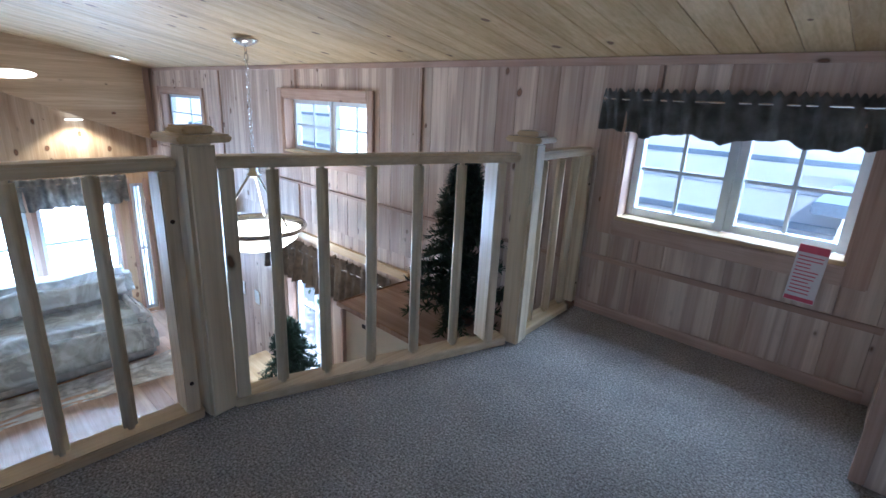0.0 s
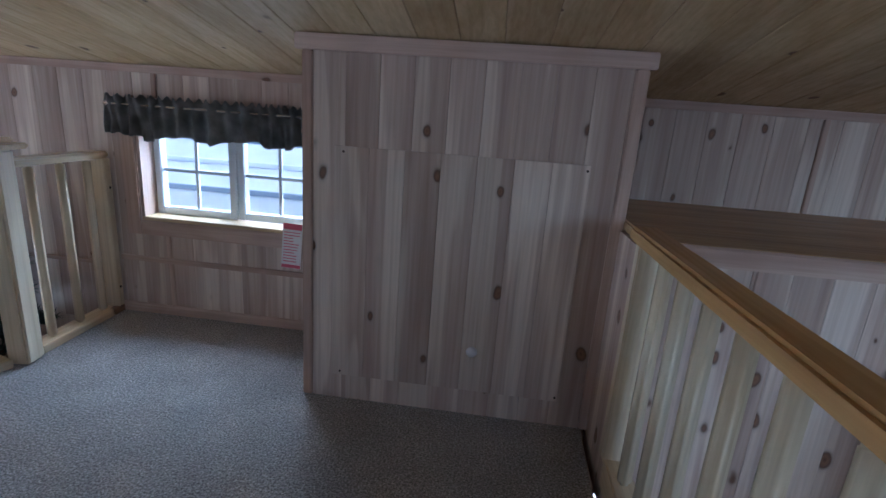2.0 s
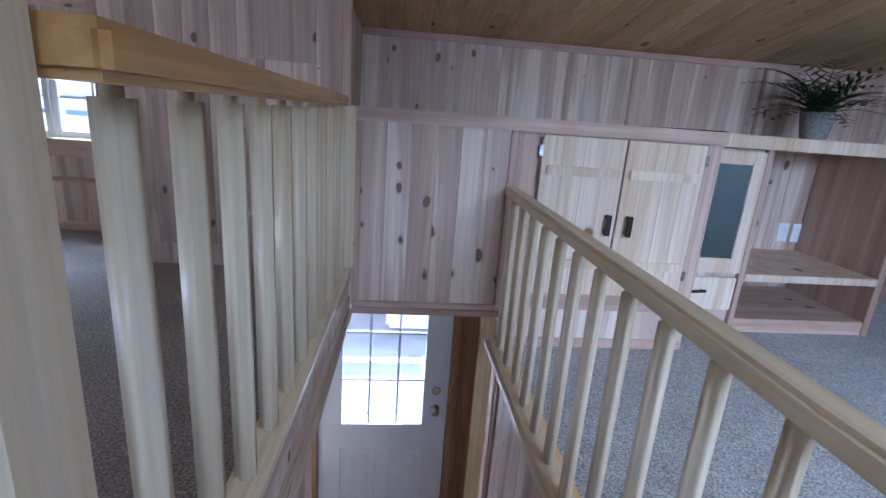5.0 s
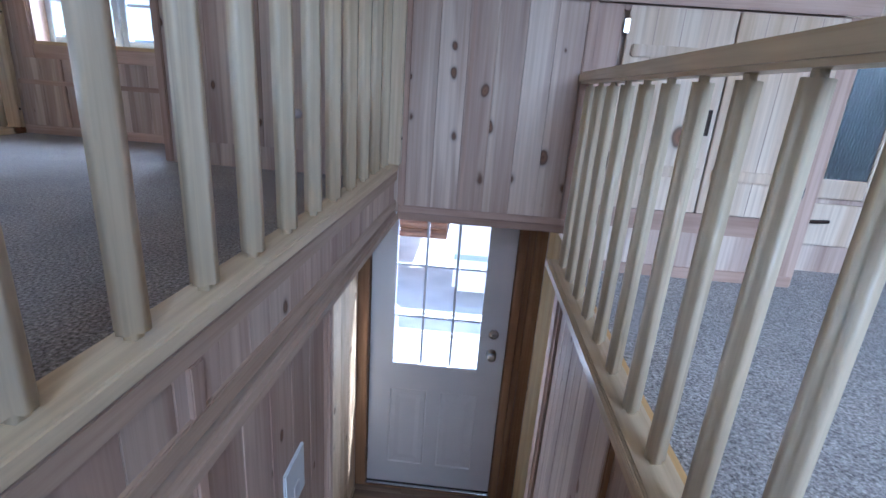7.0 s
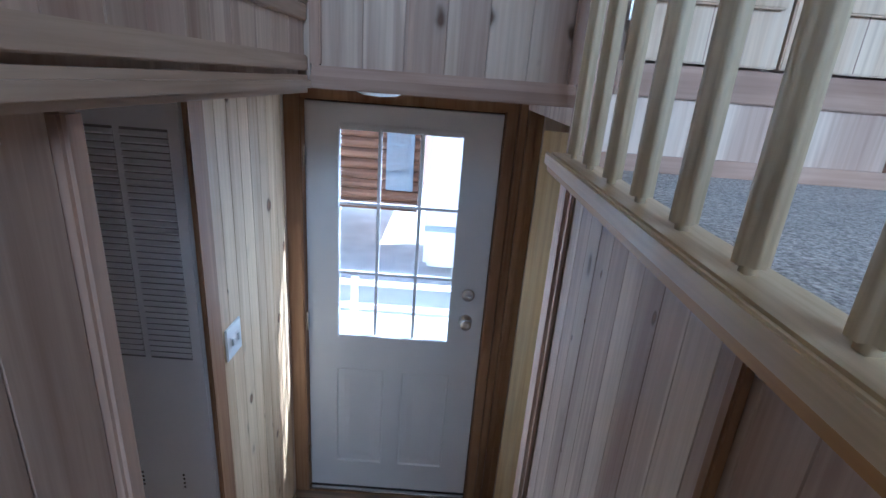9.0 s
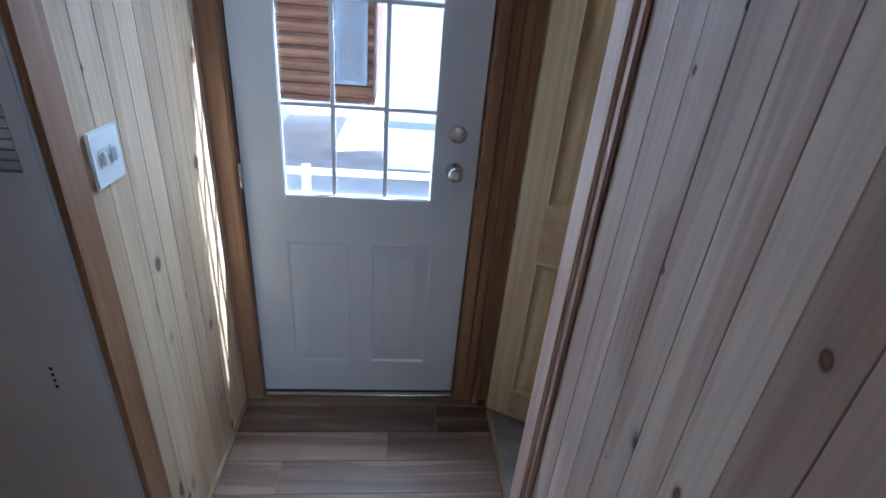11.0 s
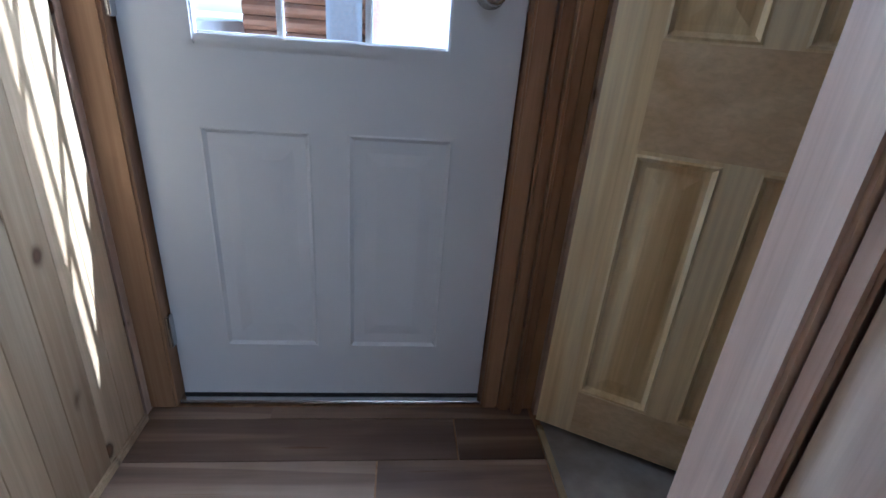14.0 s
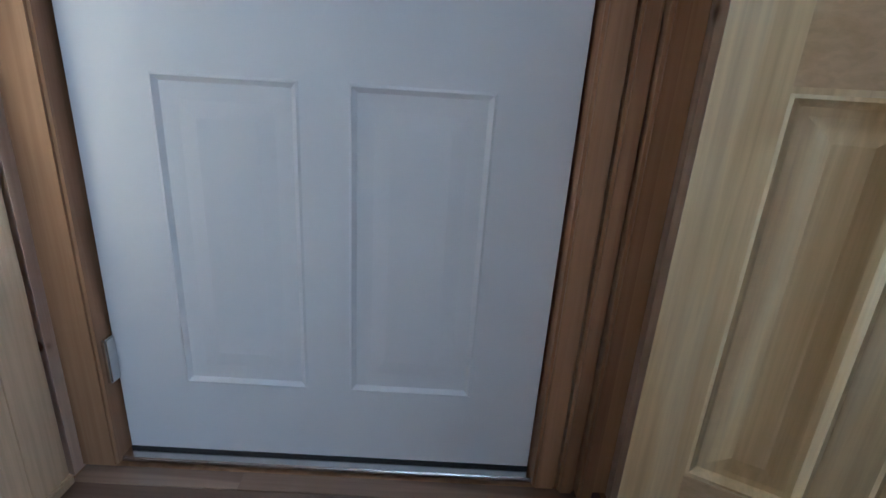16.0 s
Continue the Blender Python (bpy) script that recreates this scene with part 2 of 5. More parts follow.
FERN = plain("fern_leaf", (0.035, 0.085, 0.025), 0.55, spots=0.4, scale=40)
POT = plain("woven_grey_pot", (0.32, 0.30, 0.28), 0.8, spots=0.3, scale=90, bump=0.6, bump_scale=150)
BARK = plain("bark", (0.09, 0.06, 0.04), 0.9, spots=0.3)
PAPER = plain("tag_paper", (0.80, 0.74, 0.74), 0.6, spots=0.03)
RED = plain("tag_red_ink", (0.62, 0.10, 0.16), 0.6, spots=0.05)
BOWL = plain("alabaster_glass", (0.85, 0.78, 0.66), 0.35, spots=0.06, Subsurface_Weight=0.2)
CONCRETE = plain("pale_concrete", (0.8, 0.79, 0.77), 0.85, spots=0.12, scale=2, bump=0.3)
SIDING = plain("white_siding", (0.92, 0.92, 0.92), 0.6, spots=0.04, scale=3)
SLATE = plain("blue_grey_trim", (0.33, 0.39, 0.45), 0.6, spots=0.1)
LEAF = plain("shrub_leaf", (0.07, 0.13, 0.035), 0.7, spots=0.5, scale=14)
CREAM = plain("cream_laminate", (0.62, 0.52, 0.36), 0.45, spots=0.06, scale=5)


def glow(name, col, power):
    m, nt, p = mat_base(name)
    p.inputs["Base Color"].default_value = (*col, 1)
    p.inputs["Emission Color"].default_value, p.inputs["Emission Strength"].default_value = (*col, 1), power
    return m


LAMP = glow("lit_lamp", (1, 0.86, 0.66), 5.0)
LENS = glow("lit_downlight", (1, 0.9, 0.75), 3.0)

# ---------------------------------------------------------------- builders


def box(bm, x0, x1, y0, y1, z0, z1, bevel=0.0, m=None):
    r = bmesh.ops.create_cube(bm, size=1)
    vs = r["verts"]
    for v in vs:
        v.co = Vector(((x0 + x1) / 2 + v.co.x * (x1 - x0), (y0 + y1) / 2 + v.co.y * (y1 - y0), (z0 + z1) / 2 + v.co.z * (z1 - z0)))
    if bevel:
        es = list({e for v in vs for e in v.link_edges})
        g = bmesh.ops.bevel(bm, geom=es, offset=bevel, segments=2, affect="EDGES")
        vs = list({v for f in g["faces"] for v in f.verts} | {v for v in vs if v.is_valid})
    if m:
        bmesh.ops.transform(bm, matrix=m, verts=[v for v in vs if v.is_valid])
    return bm


def B(x0, x1, y0, y1, z0, z1, bevel=0.004, m=None):
    return box(bmesh.new(), x0, x1, y0, y1, z0, z1, bevel, m)


def tube(bm, p0, p1, r0, r1=None, seg=14, caps=True):
    p0, p1 = Vector(p0), Vector(p1)
    r1 = r0 if r1 is None else r1
    q = (p1 - p0).to_track_quat("Z", "Y").to_matrix().to_4x4()
    bmesh.ops.create_cone(bm, cap_ends=caps, segments=seg, radius1=r0, radius2=r1, depth=(p1 - p0).length, matrix=Matrix.Translation((p0 + p1) / 2) @ q)
    return bm


def lathe(bm, prof, seg=28, at=(0, 0, 0)):
    rows = [[bm.verts.new((at[0] + r * math.cos(6.28319 * i / seg), at[1] + r * math.sin(6.28319 * i / seg), at[2] + z)) for i in range(seg)] for r, z in prof]
    for a, b in zip(rows, rows[1:]):
        for i in range(seg):
            f = bm.faces.new((a[i], a[(i + 1) % seg], b[(i + 1) % seg], b[i]))
            f.smooth = True
    return bm


def mesh_of(name, bm, mat):
    me = bpy.data.meshes.new(name)
    bm.normal_update()
    bm.to_mesh(me)
    bm.free()
    me.materials.append(mat)
    return me


def part(name, bm, mat, parent=None, label=""):
    ob = new(name, mesh_of(name, bm, mat))
    if parent:
        ob.parent = parent
    if label:
        ob["label"] = label
    return ob


def thing(name, label, category, group="", kind=""):
    return tagged(new(name), label, category, group, kind)


def structure(name, bm, mat, label, category="wall"):
    return tagged(part(name, bm, mat), label, category, kind="structure")


BOARD = {}


def board_mesh(w, h, t, mat):
    """One board, front edges eased; width on x, front towards -y, height on z."""
    key = (round(w, 3), round(h, 3), t, mat.name)
    if key not in BOARD:
        bm = bmesh.new()
        e = 0.0016
        prof = [(0.0003, 0), (0.0003, -t + e), (e + 0.0003, -t), (w - e - 0.0003, -t), (w - 0.0003, -t + e), (w - 0.0003, 0)]
        lo = [bm.verts.new((x, y, 0)) for x, y in prof]
        hi = [bm.verts.new((x, y, h)) for x, y in prof]
        for i in range(5):
            bm.faces.new((lo[i], lo[i + 1], hi[i + 1], hi[i]))
        bm.faces.new(lo[::-1])
        bm.faces.new(hi)
        BOARD[key] = mesh_of("board", bm, mat)
    return BOARD[key]


def cladding(parent, face, at, u0, u1, z0, z1, holes=(), w=0.12, t=0.014, mat=None, seed=1):
    """Upright boards on a wall. face: the side the wall looks to ('-y', '+x', '-x', '+y'); u runs along the wall."""
    rg = random.Random(seed)
    cuts = sorted({u0, u1, *[h[0] for h in holes], *[h[1] for h in holes]})
    cuts = [c for c in cuts if u0 <= c <= u1]
    cols = []
    for a, b in zip(cuts, cuts[1:]):
        n = max(1, round((b - a) / w))
        cols += [(a + (b - a) * i / n, (b - a) / n) for i in range(n)]
    turn = {"-y": 0, "+x": 90, "+y": 180, "-x": -90}[face]
    for u, wd in cols:
        c = u + wd / 2
        spans = [(z0, z1)]
        for h in holes:
            if h[0] < c < h[1]:
                nxt = []
                for a, b in spans:
                    if h[2] > a:
                        nxt.append((a, min(b, h[2])))
                    if h[3] < b:
                        nxt.append((max(a, h[3]), b))
                spans = nxt
        for a, b in spans:
            if b - a < 0.02:
                continue
            ob = new("board", board_mesh(wd, b - a, t, mat or CEDAR))
            ob.parent = parent
            lift = rg.uniform(0, 0.0006)
            pos = {"-y": (u, at - lift, a), "+x": (at + lift, u, a), "+y": (u + wd, at + lift, a), "-x": (at - lift, u + wd, a)}[face]
            ob.matrix_local = pose(*pos, 0, 0, turn)


def slab_with_holes(axis, p0, p1, u0, u1, z0, z1, holes=()):
    """A wall body between two planes, with openings right through it."""
    bm = bmesh.new()
    us = sorted({u0, u1, *[h[0] for h in holes], *[h[1] for h in holes]})
    zs = sorted({z0, z1, *[h[2] for h in holes], *[h[3] for h in holes]})
    for a, b in zip(us, us[1:]):
        run = None
        for c, d in [*zip(zs, zs[1:]), (None, None)]:
            solid = c is not None and not any(h[0] < (a + b) / 2 < h[1] and h[2] < (c + d) / 2 < h[3] for h in holes)
            if solid:
                run = (run[0] if run else c, d)
            elif run:
                box(bm, *((a, b, p0, p1) if axis == "y" else (p0, p1, a, b)), *run)
                run = None
    return bm


# ---------------------------------------------------------------- plan
WALL, SLOPE, CEIL0 = 2.2, 0.19, 1.2      # inner face of the long window wall, roof slope, ceiling height at that wall
FLOOR, SIDE = -2.33, -0.25               # lower floor, side loft floor (the loft floor is 0)
SOUTH, EAST, GABLE, DORMER = -2.3, 4.7, -7.9, -7.4


def ceil_z(y):
    return CEIL0 + SLOPE * (WALL - y)


# long window wall
W_LOFT = (-0.97, -0.105, 0.49, 0.955)
W_HIGH = (-3.99, -2.83, 0.5, 0.945)
W_SMALL = (-7.0, -5.74, 0.45, 0.91)
W_DINE = (-4.08, -3.47, -1.9, -0.5)
W_DOOR = (0.83, 1.95, FLOOR, -0.09)
HOLES = [W_LOFT, W_HIGH, W_SMALL, W_DINE, W_DOOR]
wall_north = structure("wall_north", slab_with_holes("y", WALL + 0.014, WALL + 0.17, GABLE, EAST, FLOOR, CEIL0 + 0.05, HOLES), CEDAR, "long outside wall clad in whitewashed knotty cedar boards")
wall_south = structure("wall_south", slab_with_holes("y", SOUTH - 0.15, SOUTH, GABLE, EAST, FLOOR, 2.2, [(-1.1, 0.3, 0.35, 1.15), (1.6, 4.2, 0.85, 1.65)]), CEDAR, "plain cedar wall behind the stairs")
wall_east = structure("wall_east", B(EAST, EAST + 0.15, SOUTH - 0.15, WALL + 0.17, FLOOR, 2.3, 0), CEDAR, "plain cedar end wall of the side loft")
W_GAB = [(-0.05, 0.76, -1.75, -0.4), (0.86, 1.72, -1.75, -0.4), (-1.0, -0.19, -1.75, -0.4), (1.93, 2.1, FLOOR + 0.05, -0.35)]
wall_gable = structure("wall_gable", slab_with_holes("x", GABLE - 0.15, GABLE, SOUTH - 0.15, WALL + 0.17, FLOOR, 2.3, W_GAB), HALL_PINE, "far end wall of pine boards with tall windows")

# ceiling of long pine boards, one mesh
bm = bmesh.new()
x = DORMER
rg = random.Random(4)
while x < EAST:
    w = 0.135
    ya, yb = SOUTH, WALL + 0.014
    za, zb = ceil_z(ya), ceil_z(yb)
    e = 0.003
    pts = [(x + 0.0004, 0.0022), (x + e, 0), (x + w - e, 0), (x + w - 0.0004, 0.0022)]
    lo = [bm.verts.new((px, ya, za + d)) for px, d in pts]
    hi = [bm.verts.new((px, yb, zb + d)) for px, d in pts]
    for i in range(3):
        bm.faces.new((lo[i], hi[i], hi[i + 1], lo[i + 1]))
    x += w
tagged(part("ceiling", bm, CEILING_WOOD), "sloping ceiling of long knotty pine boards", "ceiling", kind="structure")
bm = bmesh.new()
vs = [bm.verts.new(p) for p in ((GABLE, SOUTH - 0.15, ceil_z(SOUTH) + 0.04), (EAST + 0.15, SOUTH - 0.15, ceil_z(SOUTH) + 0.04), (EAST + 0.15, WALL + 0.3, ceil_z(WALL) + 0.012), (GABLE, WALL + 0.3, ceil_z(WALL) + 0.012))]
vt = [bm.verts.new(v.co + Vector((0, 0, 0.15))) for v in vs]
bm.faces.new(vs[::-1]), bm.faces.new(vt)
for i in range(4):
    bm.faces.new((vs[i], vs[(i + 1) % 4], vt[(i + 1) % 4], vt[i]))
structure("roof", bm, BROWN, "roof body over the cabin", "roof")
# cheek of the dormer: horizontal boards, deep at the window wall
CHK0, CHK1 = -0.75, WALL
bm = bmesh.new()


def low_edge(y):
    return 0.28 + (2.2 - y) * 0.38


n = 14
for i in range(n):
    a, b = CHK0 + (CHK1 - CHK0) * i / n, CHK0 + (CHK1 - CHK0) * (i + 1) / n
    f = [bm.verts.new(p) for p in ((DORMER, a, low_edge(a)), (DORMER, b, low_edge(b)), (DORMER, b, ceil_z(b) + 0.005), (DORMER, a, ceil_z(a) + 0.005))]
    g = [bm.verts.new(v.co - Vector((0.1, 0, 0))) for v in f]
    bm.faces.new(f), bm.faces.new(g[::-1])
    bm.faces.new((f[0], g[0], g[1], f[1]))
bmesh.ops.remove_doubles(bm, verts=bm.verts[:], dist=1e-4)
structure("dormer_cheek", bm, wood("cheek_pine", (0.70, 0.55, 0.36), (0.60, 0.45, 0.28), (0.48, 0.34, 0.2), along="y", knots=5, knot_size=0.16), "knotty pine cheek above the living area")
structure("trim_cheek", B(DORMER, DORMER + 0.02, WALL - 0.07, WALL, 0.2, CEIL0, 0.003), CEDAR_UP, "corner trim at the dormer cheek", "trim")

# floors
structure("floor", B(GABLE, EAST, SOUTH, WALL + 0.12, FLOOR - 0.1, FLOOR - 0.004, 0), BROWN, "subfloor under the wood planks", "floor")
RAIL_X = -1.17
bm = bmesh.new()
loft_outline = [(-1.5, SOUTH), (1.06, SOUTH), (1.1, 1.42), (1.13, WALL), (-1.17, WALL), (-1.13, 1.6), (-1.5, 0.5)]
vs = [bm.verts.new((x, y, 0)) for x, y in loft_outline]
vt = [bm.verts.new((x, y, -0.09)) for x, y in loft_outline]
bm.faces.new(vs), bm.faces.new(vt[::-1])
for i in range(len(vs)):
    bm.faces.new((vs[i], vt[i], vt[(i + 1) % len(vs)], vs[(i + 1) % len(vs)]))
structure("loft_floor", bm, CARPET, "grey-brown cut pile carpet on the loft", "carpet")
structure("side_floor", B(1.88, EAST, SOUTH, 1.5, SIDE - 0.012, SIDE, 0), CARPET, "grey-brown cut pile carpet on the side loft", "carpet")
structure("side_floor_far", B(2.768, EAST, 1.5, WALL, SIDE - 0.1, SIDE, 0), CARPET, "grey-brown cut pile carpet under the shelf unit", "carpet")
structure("side_floor_back", B(1.12, EAST, SOUTH, -0.95, SIDE - 0.1, SIDE, 0), CARPET, "carpeted landing at the stair head", "carpet")

# ---------------------------------------------------------------- windows


def window(name, label, h, cols, rows, sashes, depth=0.1, sill=True, trim=True, lining=True):
    """Vinyl window in the long wall, h = (x0, x1, z0, z1)."""
    x0, x1, z0, z1 = h
    win = thing(name, label, "window", kind="structure")
    y0 = WALL + depth
    if lining:
        lw = 0.012
        part("window_lining", box(box(box(bmesh.new(), x0, x0 + lw, WALL - 0.004, y0, z0, z1), x1 - lw, x1, WALL - 0.004, y0, z0, z1), x0, x1, WALL - 0.004, y0, z1 - lw, z1), CEDAR_UP, win)
        part("window_sill", B(x0 + 0.001, x1 - 0.001, WALL - 0.012, y0, z0 - 0.004, z0 + 0.014, 0.003), PINE_X, win)
    if trim:
        tw = 0.075
        for nm, bx in (("side_trim", (x0 - tw, x0, z0 - tw, z1 + tw)), ("side_trim", (x1, x1 + tw, z0 - tw, z1 + tw)), ("top_trim", (x0, x1, z1, z1 + tw)), ("bottom_trim", (x0, x1, z0 - tw, z0 - 0.005))):
            part(nm, B(bx[0], bx[1], WALL - 0.02, WALL + 0.001, bx[2], bx[3], 0.005), CEDAR_TRIM if "p_" in nm or "bot" in nm else CEDAR_UP, win)
    f = 0.035
    sw = (x1 - x0) / sashes
    for s in range(sashes):
        a, b = x0 + sw * s + 0.012 * (s == 0), x0 + sw * (s + 1) - 0.012 * (s == sashes - 1)
        yy = y0 - 0.012 + 0.014 * (s % 2)
        bm = bmesh.new()
        box(bm, a, a + f, yy, yy + 0.05, z0 + 0.014, z1 - 0.012, 0.004)
        box(bm, b - f, b, yy, yy + 0.05, z0 + 0.014, z1 - 0.012, 0.004)
        box(bm, a + f, b - f, yy, yy + 0.05, z0 + 0.014, z0 + 0.014 + f, 0.004)
        box(bm, a + f, b - f, yy, yy + 0.05, z1 - 0.012 - f, z1 - 0.012, 0.004)
        sash = part("window_frame", bm, VINYL_WHITE, win)
        ga, gb, gc, gd = a + f, b - f, z0 + 0.014 + f, z1 - 0.012 - f
        for i in range(1, cols):
            c = ga + (gb - ga) * i / cols
            part("glazing_bar", B(c - 0.008, c + 0.008, yy + 0.016, yy + 0.03, gc, gd, 0.002), VINYL_WHITE, win)
        for j in range(1, rows):
            c = gc + (gd - gc) * j / rows
            part("glazing_bar", B(ga, gb, yy + 0.014, yy + 0.028, c - 0.008, c + 0.008, 0.002), VINYL_WHITE, win)
        pane = part("pane", B(ga, gb, yy + 0.034, yy + 0.038, gc, gd, 0), GLASS, win)
        pane.visible_shadow = False
    return win


window("window_1", "white two-sash vinyl slider with grid bars in cedar trim", W_LOFT, 2, 2, 2, sill=True)
window("window_2", "high white slider window with grid bars above the dining area", W_HIGH, 2, 2, 2)
window("window_3", "small high grid window near the far end", W_SMALL, 2, 2, 1)
window("window_4", "tall white dining window over the table", W_DINE, 2, 3, 1, trim=True)

# gable windows
for i, (a, b, c, d) in enumerate(W_GAB):
    win = thing(f"window_{i + 5}", "tall white window with grid bars at the far end", "window", kind="structure")
    bm = bmesh.new()
    for q in ((a, a + 0.05, c, d), (b - 0.05, b, c, d), (a + 0.05, b - 0.05, c, c + 0.05), (a + 0.05, b - 0.05, d - 0.05, d), (a + 0.05, b - 0.05, (c + d) / 2 - 0.02, (c + d) / 2 + 0.02)):
        box(bm, GABLE - 0.08, GABLE - 0.03, *q, 0.003)
    part("window_frame", bm, VINYL_WHITE, win)
    part("glazing_bar", B(GABLE - 0.06, GABLE - 0.045, (a + b) / 2 - 0.008, (a + b) / 2 + 0.008, c + 0.05, d - 0.05, 0), VINYL_WHITE, win)
    pane = part("pane", B(GABLE - 0.07, GABLE - 0.066, a + 0.05, b - 0.05, c + 0.05, d - 0.05, 0), GLASS, win)
    pane.visible_shadow = False
    for q in ((a - 0.05, a, c - 0.06, d + 0.06), (b, b + 0.05, c - 0.06, d + 0.06)):
        part("side_trim", B(GABLE, GABLE + 0.02, *q, 0.004), CEDAR_UP, win)

# ---------------------------------------------------------------- railings


def sweep_box(bm, p0, p1, w, z0, z1, bevel=0.004):
    p0, p1 = Vector((*p0, 0)), Vector((*p1, 0))
    d = p1 - p0
    m = Matrix.Translation(p0) @ Matrix.Rotation(math.atan2(d.y, d.x), 4, "Z")
    return box(bm, 0, d.length, -w / 2, w / 2, z0, z1, bevel, m)


def railing(name, label, p0, p1, zfoot, curb, ztop, spots, bal=0.036, curb_w=0.085, rail_w=0.075, rail_t=0.034, mats=None, studs=(), rail_line=None):
    """Bottom board, handrail and square balusters from p0 to p1; spots: metres along it."""
    mw, mr, mc = mats or (PINE, PINE_PALE, PINE_PALE)
    r = thing(name, label, "railing")
    part("bottom_rail", sweep_box(bmesh.new(), p0, p1, curb_w, zfoot, curb), mc, r)
    part("handrail", sweep_box(bmesh.new(), *(rail_line or (p0, p1)), rail_w, ztop - rail_t, ztop, 0.008), mr, r)
    a, b = Vector((*p0, 0)), Vector((*p1, 0))
    d = (b - a).normalized()
    turn = math.degrees(math.atan2(d.y, d.x))
    bmb = B(-bal / 2, bal / 2, -bal / 2, bal / 2, 0, ztop - rail_t - curb, bal * 0.3)
    for f in bmb.faces:
        f.smooth = True
    me = mesh_of("baluster", bmb, mw)
    for s in spots:
        ob = new("baluster", me)
        ob.parent = r
        q = a + d * s
        ob.matrix_local = pose(q.x, q.y, curb, 0, 0, turn)
    for s in studs:
        q = a + d * s
        st = part("stud", B(-0.02, 0.02, -0.045, 0.045, 0, ztop - rail_t - curb, 0.004), mw, r)
        st.matrix_local = pose(q.x, q.y, curb, 0, 0, turn)
        for z in (0.1, 0.6):
            pl = part("plug", tube(bmesh.new(), (q.x - d.y * 0.04, q.y + d.x * 0.04, curb + z), (q.x - d.y * 0.047, q.y + d.x * 0.047, curb + z), 0.006), IRON, r)
    return r


P2, P1 = Vector((-1.1, 1.64)), Vector((-1.455, 0.525))
P0 = Vector((-1.46, SOUTH + 0.02))


def post(name, label, x, y, turn, z0, z1, w=0.088, cap=True):
    t = thing(name, label, "post")
    part("shaft", B(-w / 2, w / 2, -w / 2, w / 2, 0, z1 - z0, 0.01), PINE, t)
    if cap:
        part("cap_board", B(-0.075, 0.075, -0.075, 0.075, z1 - z0, z1 - z0 + 0.022, 0.006), PINE_X, t)
        part("cap_block", B(-0.045, 0.045, -0.045, 0.045, z1 - z0 + 0.022, z1 - z0 + 0.042, 0.006), PINE_X, t)
    t.matrix_world = pose(x, y, z0, 0, 0, turn)
    return t


post("newel_post", "square pale pine newel post with a stepped cap", P2.x, P2.y, 8, 0, 0.845)
post("newel_post", "square pale pine newel post with a stepped cap", P1.x, P1.y, 8, 0, 0.845)
d21 = (P2 - P1).length
railing("loft_railing", "pale pine railing with square balusters at the loft edge", (-1.15, WALL - 0.012), P2 + Vector((-0.02, 0.055)), 0.0, 0.035, 0.805, [0.1, 0.245, 0.40, ], studs=(0.025,))
railing("loft_railing", "pale pine railing with square balusters between two posts", P1 + Vector((0.0, 0.05)), P2 + Vector((-0.03, -0.05)), 0.0, 0.035, 0.805, [0.16, 0.31, 0.476, 0.65, 0.825], studs=(0.03, 0.975))
railing("loft_railing", "pale pine railing with square balusters over the living area", P1 + Vector((-0.02, -0.05)), P0, 0.0, 0.035, 0.805, [0.19 + 0.16 * i for i in range(17)], studs=(0.03,))
STAIR_A, STAIR_B, RX = Vector((1.152, 1.385)), Vector((1.107, -0.325)), 1.857
railing("stair_railing", "varnished pine railing with square balusters along the stairwell", STAIR_A, STAIR_B, 0.093, 0.12, 0.825, [0.135 + 0.1445 * i for i in range(11)], bal=0.036, curb_w=0.068, rail_w=0.074, rail_t=0.04, studs=(0.02,), rail_line=((1.124, 1.39), (1.142, -0.325)), mats=(PINE, PINE_Y, PINE_PALE))
post("stair_newel", "square pine newel at the head of the stairs", 1.1, -0.372, 0, 0, 0.9, 0.09, cap=False)
railing("stair_railing", "varnished pine railing with rounded balusters beside the side loft", (RX, 1.385), (RX, -0.62), -0.246, -0.215, 0.502, [0.099 + 0.149 * i for i in range(13)], bal=0.033, curb_w=0.08, rail_w=0.055, rail_t=0.04)
post("stair_newel", "square pine newel beside the side loft", RX, -0.67, 0, SIDE, 0.56, 0.09, cap=False)


def stair_edge(bm, s0, s1, d0, d1, z0, z1, bevel=0.003):
    """Strip along the loft edge: s runs down the railing, d out over the stairs."""
    d = STAIR_B - STAIR_A
    return box(bm, s0, s1, d0, d1, z0, z1, bevel, Matrix.Translation((STAIR_A.x, STAIR_A.y, 0)) @ Matrix.Rotation(math.atan2(d.y, d.x), 4, "Z"))


EDGE = 3.5
structure("trim_curb_base", stair_edge(bmesh.new(), 0, 1.708, -0.026, 0.016, 0.0, 0.092), PINE_PALE, "pine base under the stair railing", "trim")
structure("loft_fascia", stair_edge(bmesh.new(), 0, EDGE, -0.02, 0.004, -0.11, -0.001, 0), CEDAR, "edge of the loft floor along the stairwell", "fascia")
structure("trim_fascia_top", stair_edge(bmesh.new(), 0, EDGE, 0.016, 0.03, 0.054, 0.091), CEDAR_Y, "level cedar strip under the railing board", "trim")
structure("trim_fascia", stair_edge(bmesh.new(), 0, EDGE, 0.004, 0.03, -0.06, -0.024), CEDAR_Y, "level cedar strip along the loft edge", "trim")
structure("trim_fascia_low", stair_edge(bmesh.new(), 0, EDGE, 0.004, 0.044, -0.112, -0.07, 0.012), CEDAR_Y, "rounded cedar strip under the loft edge", "trim")
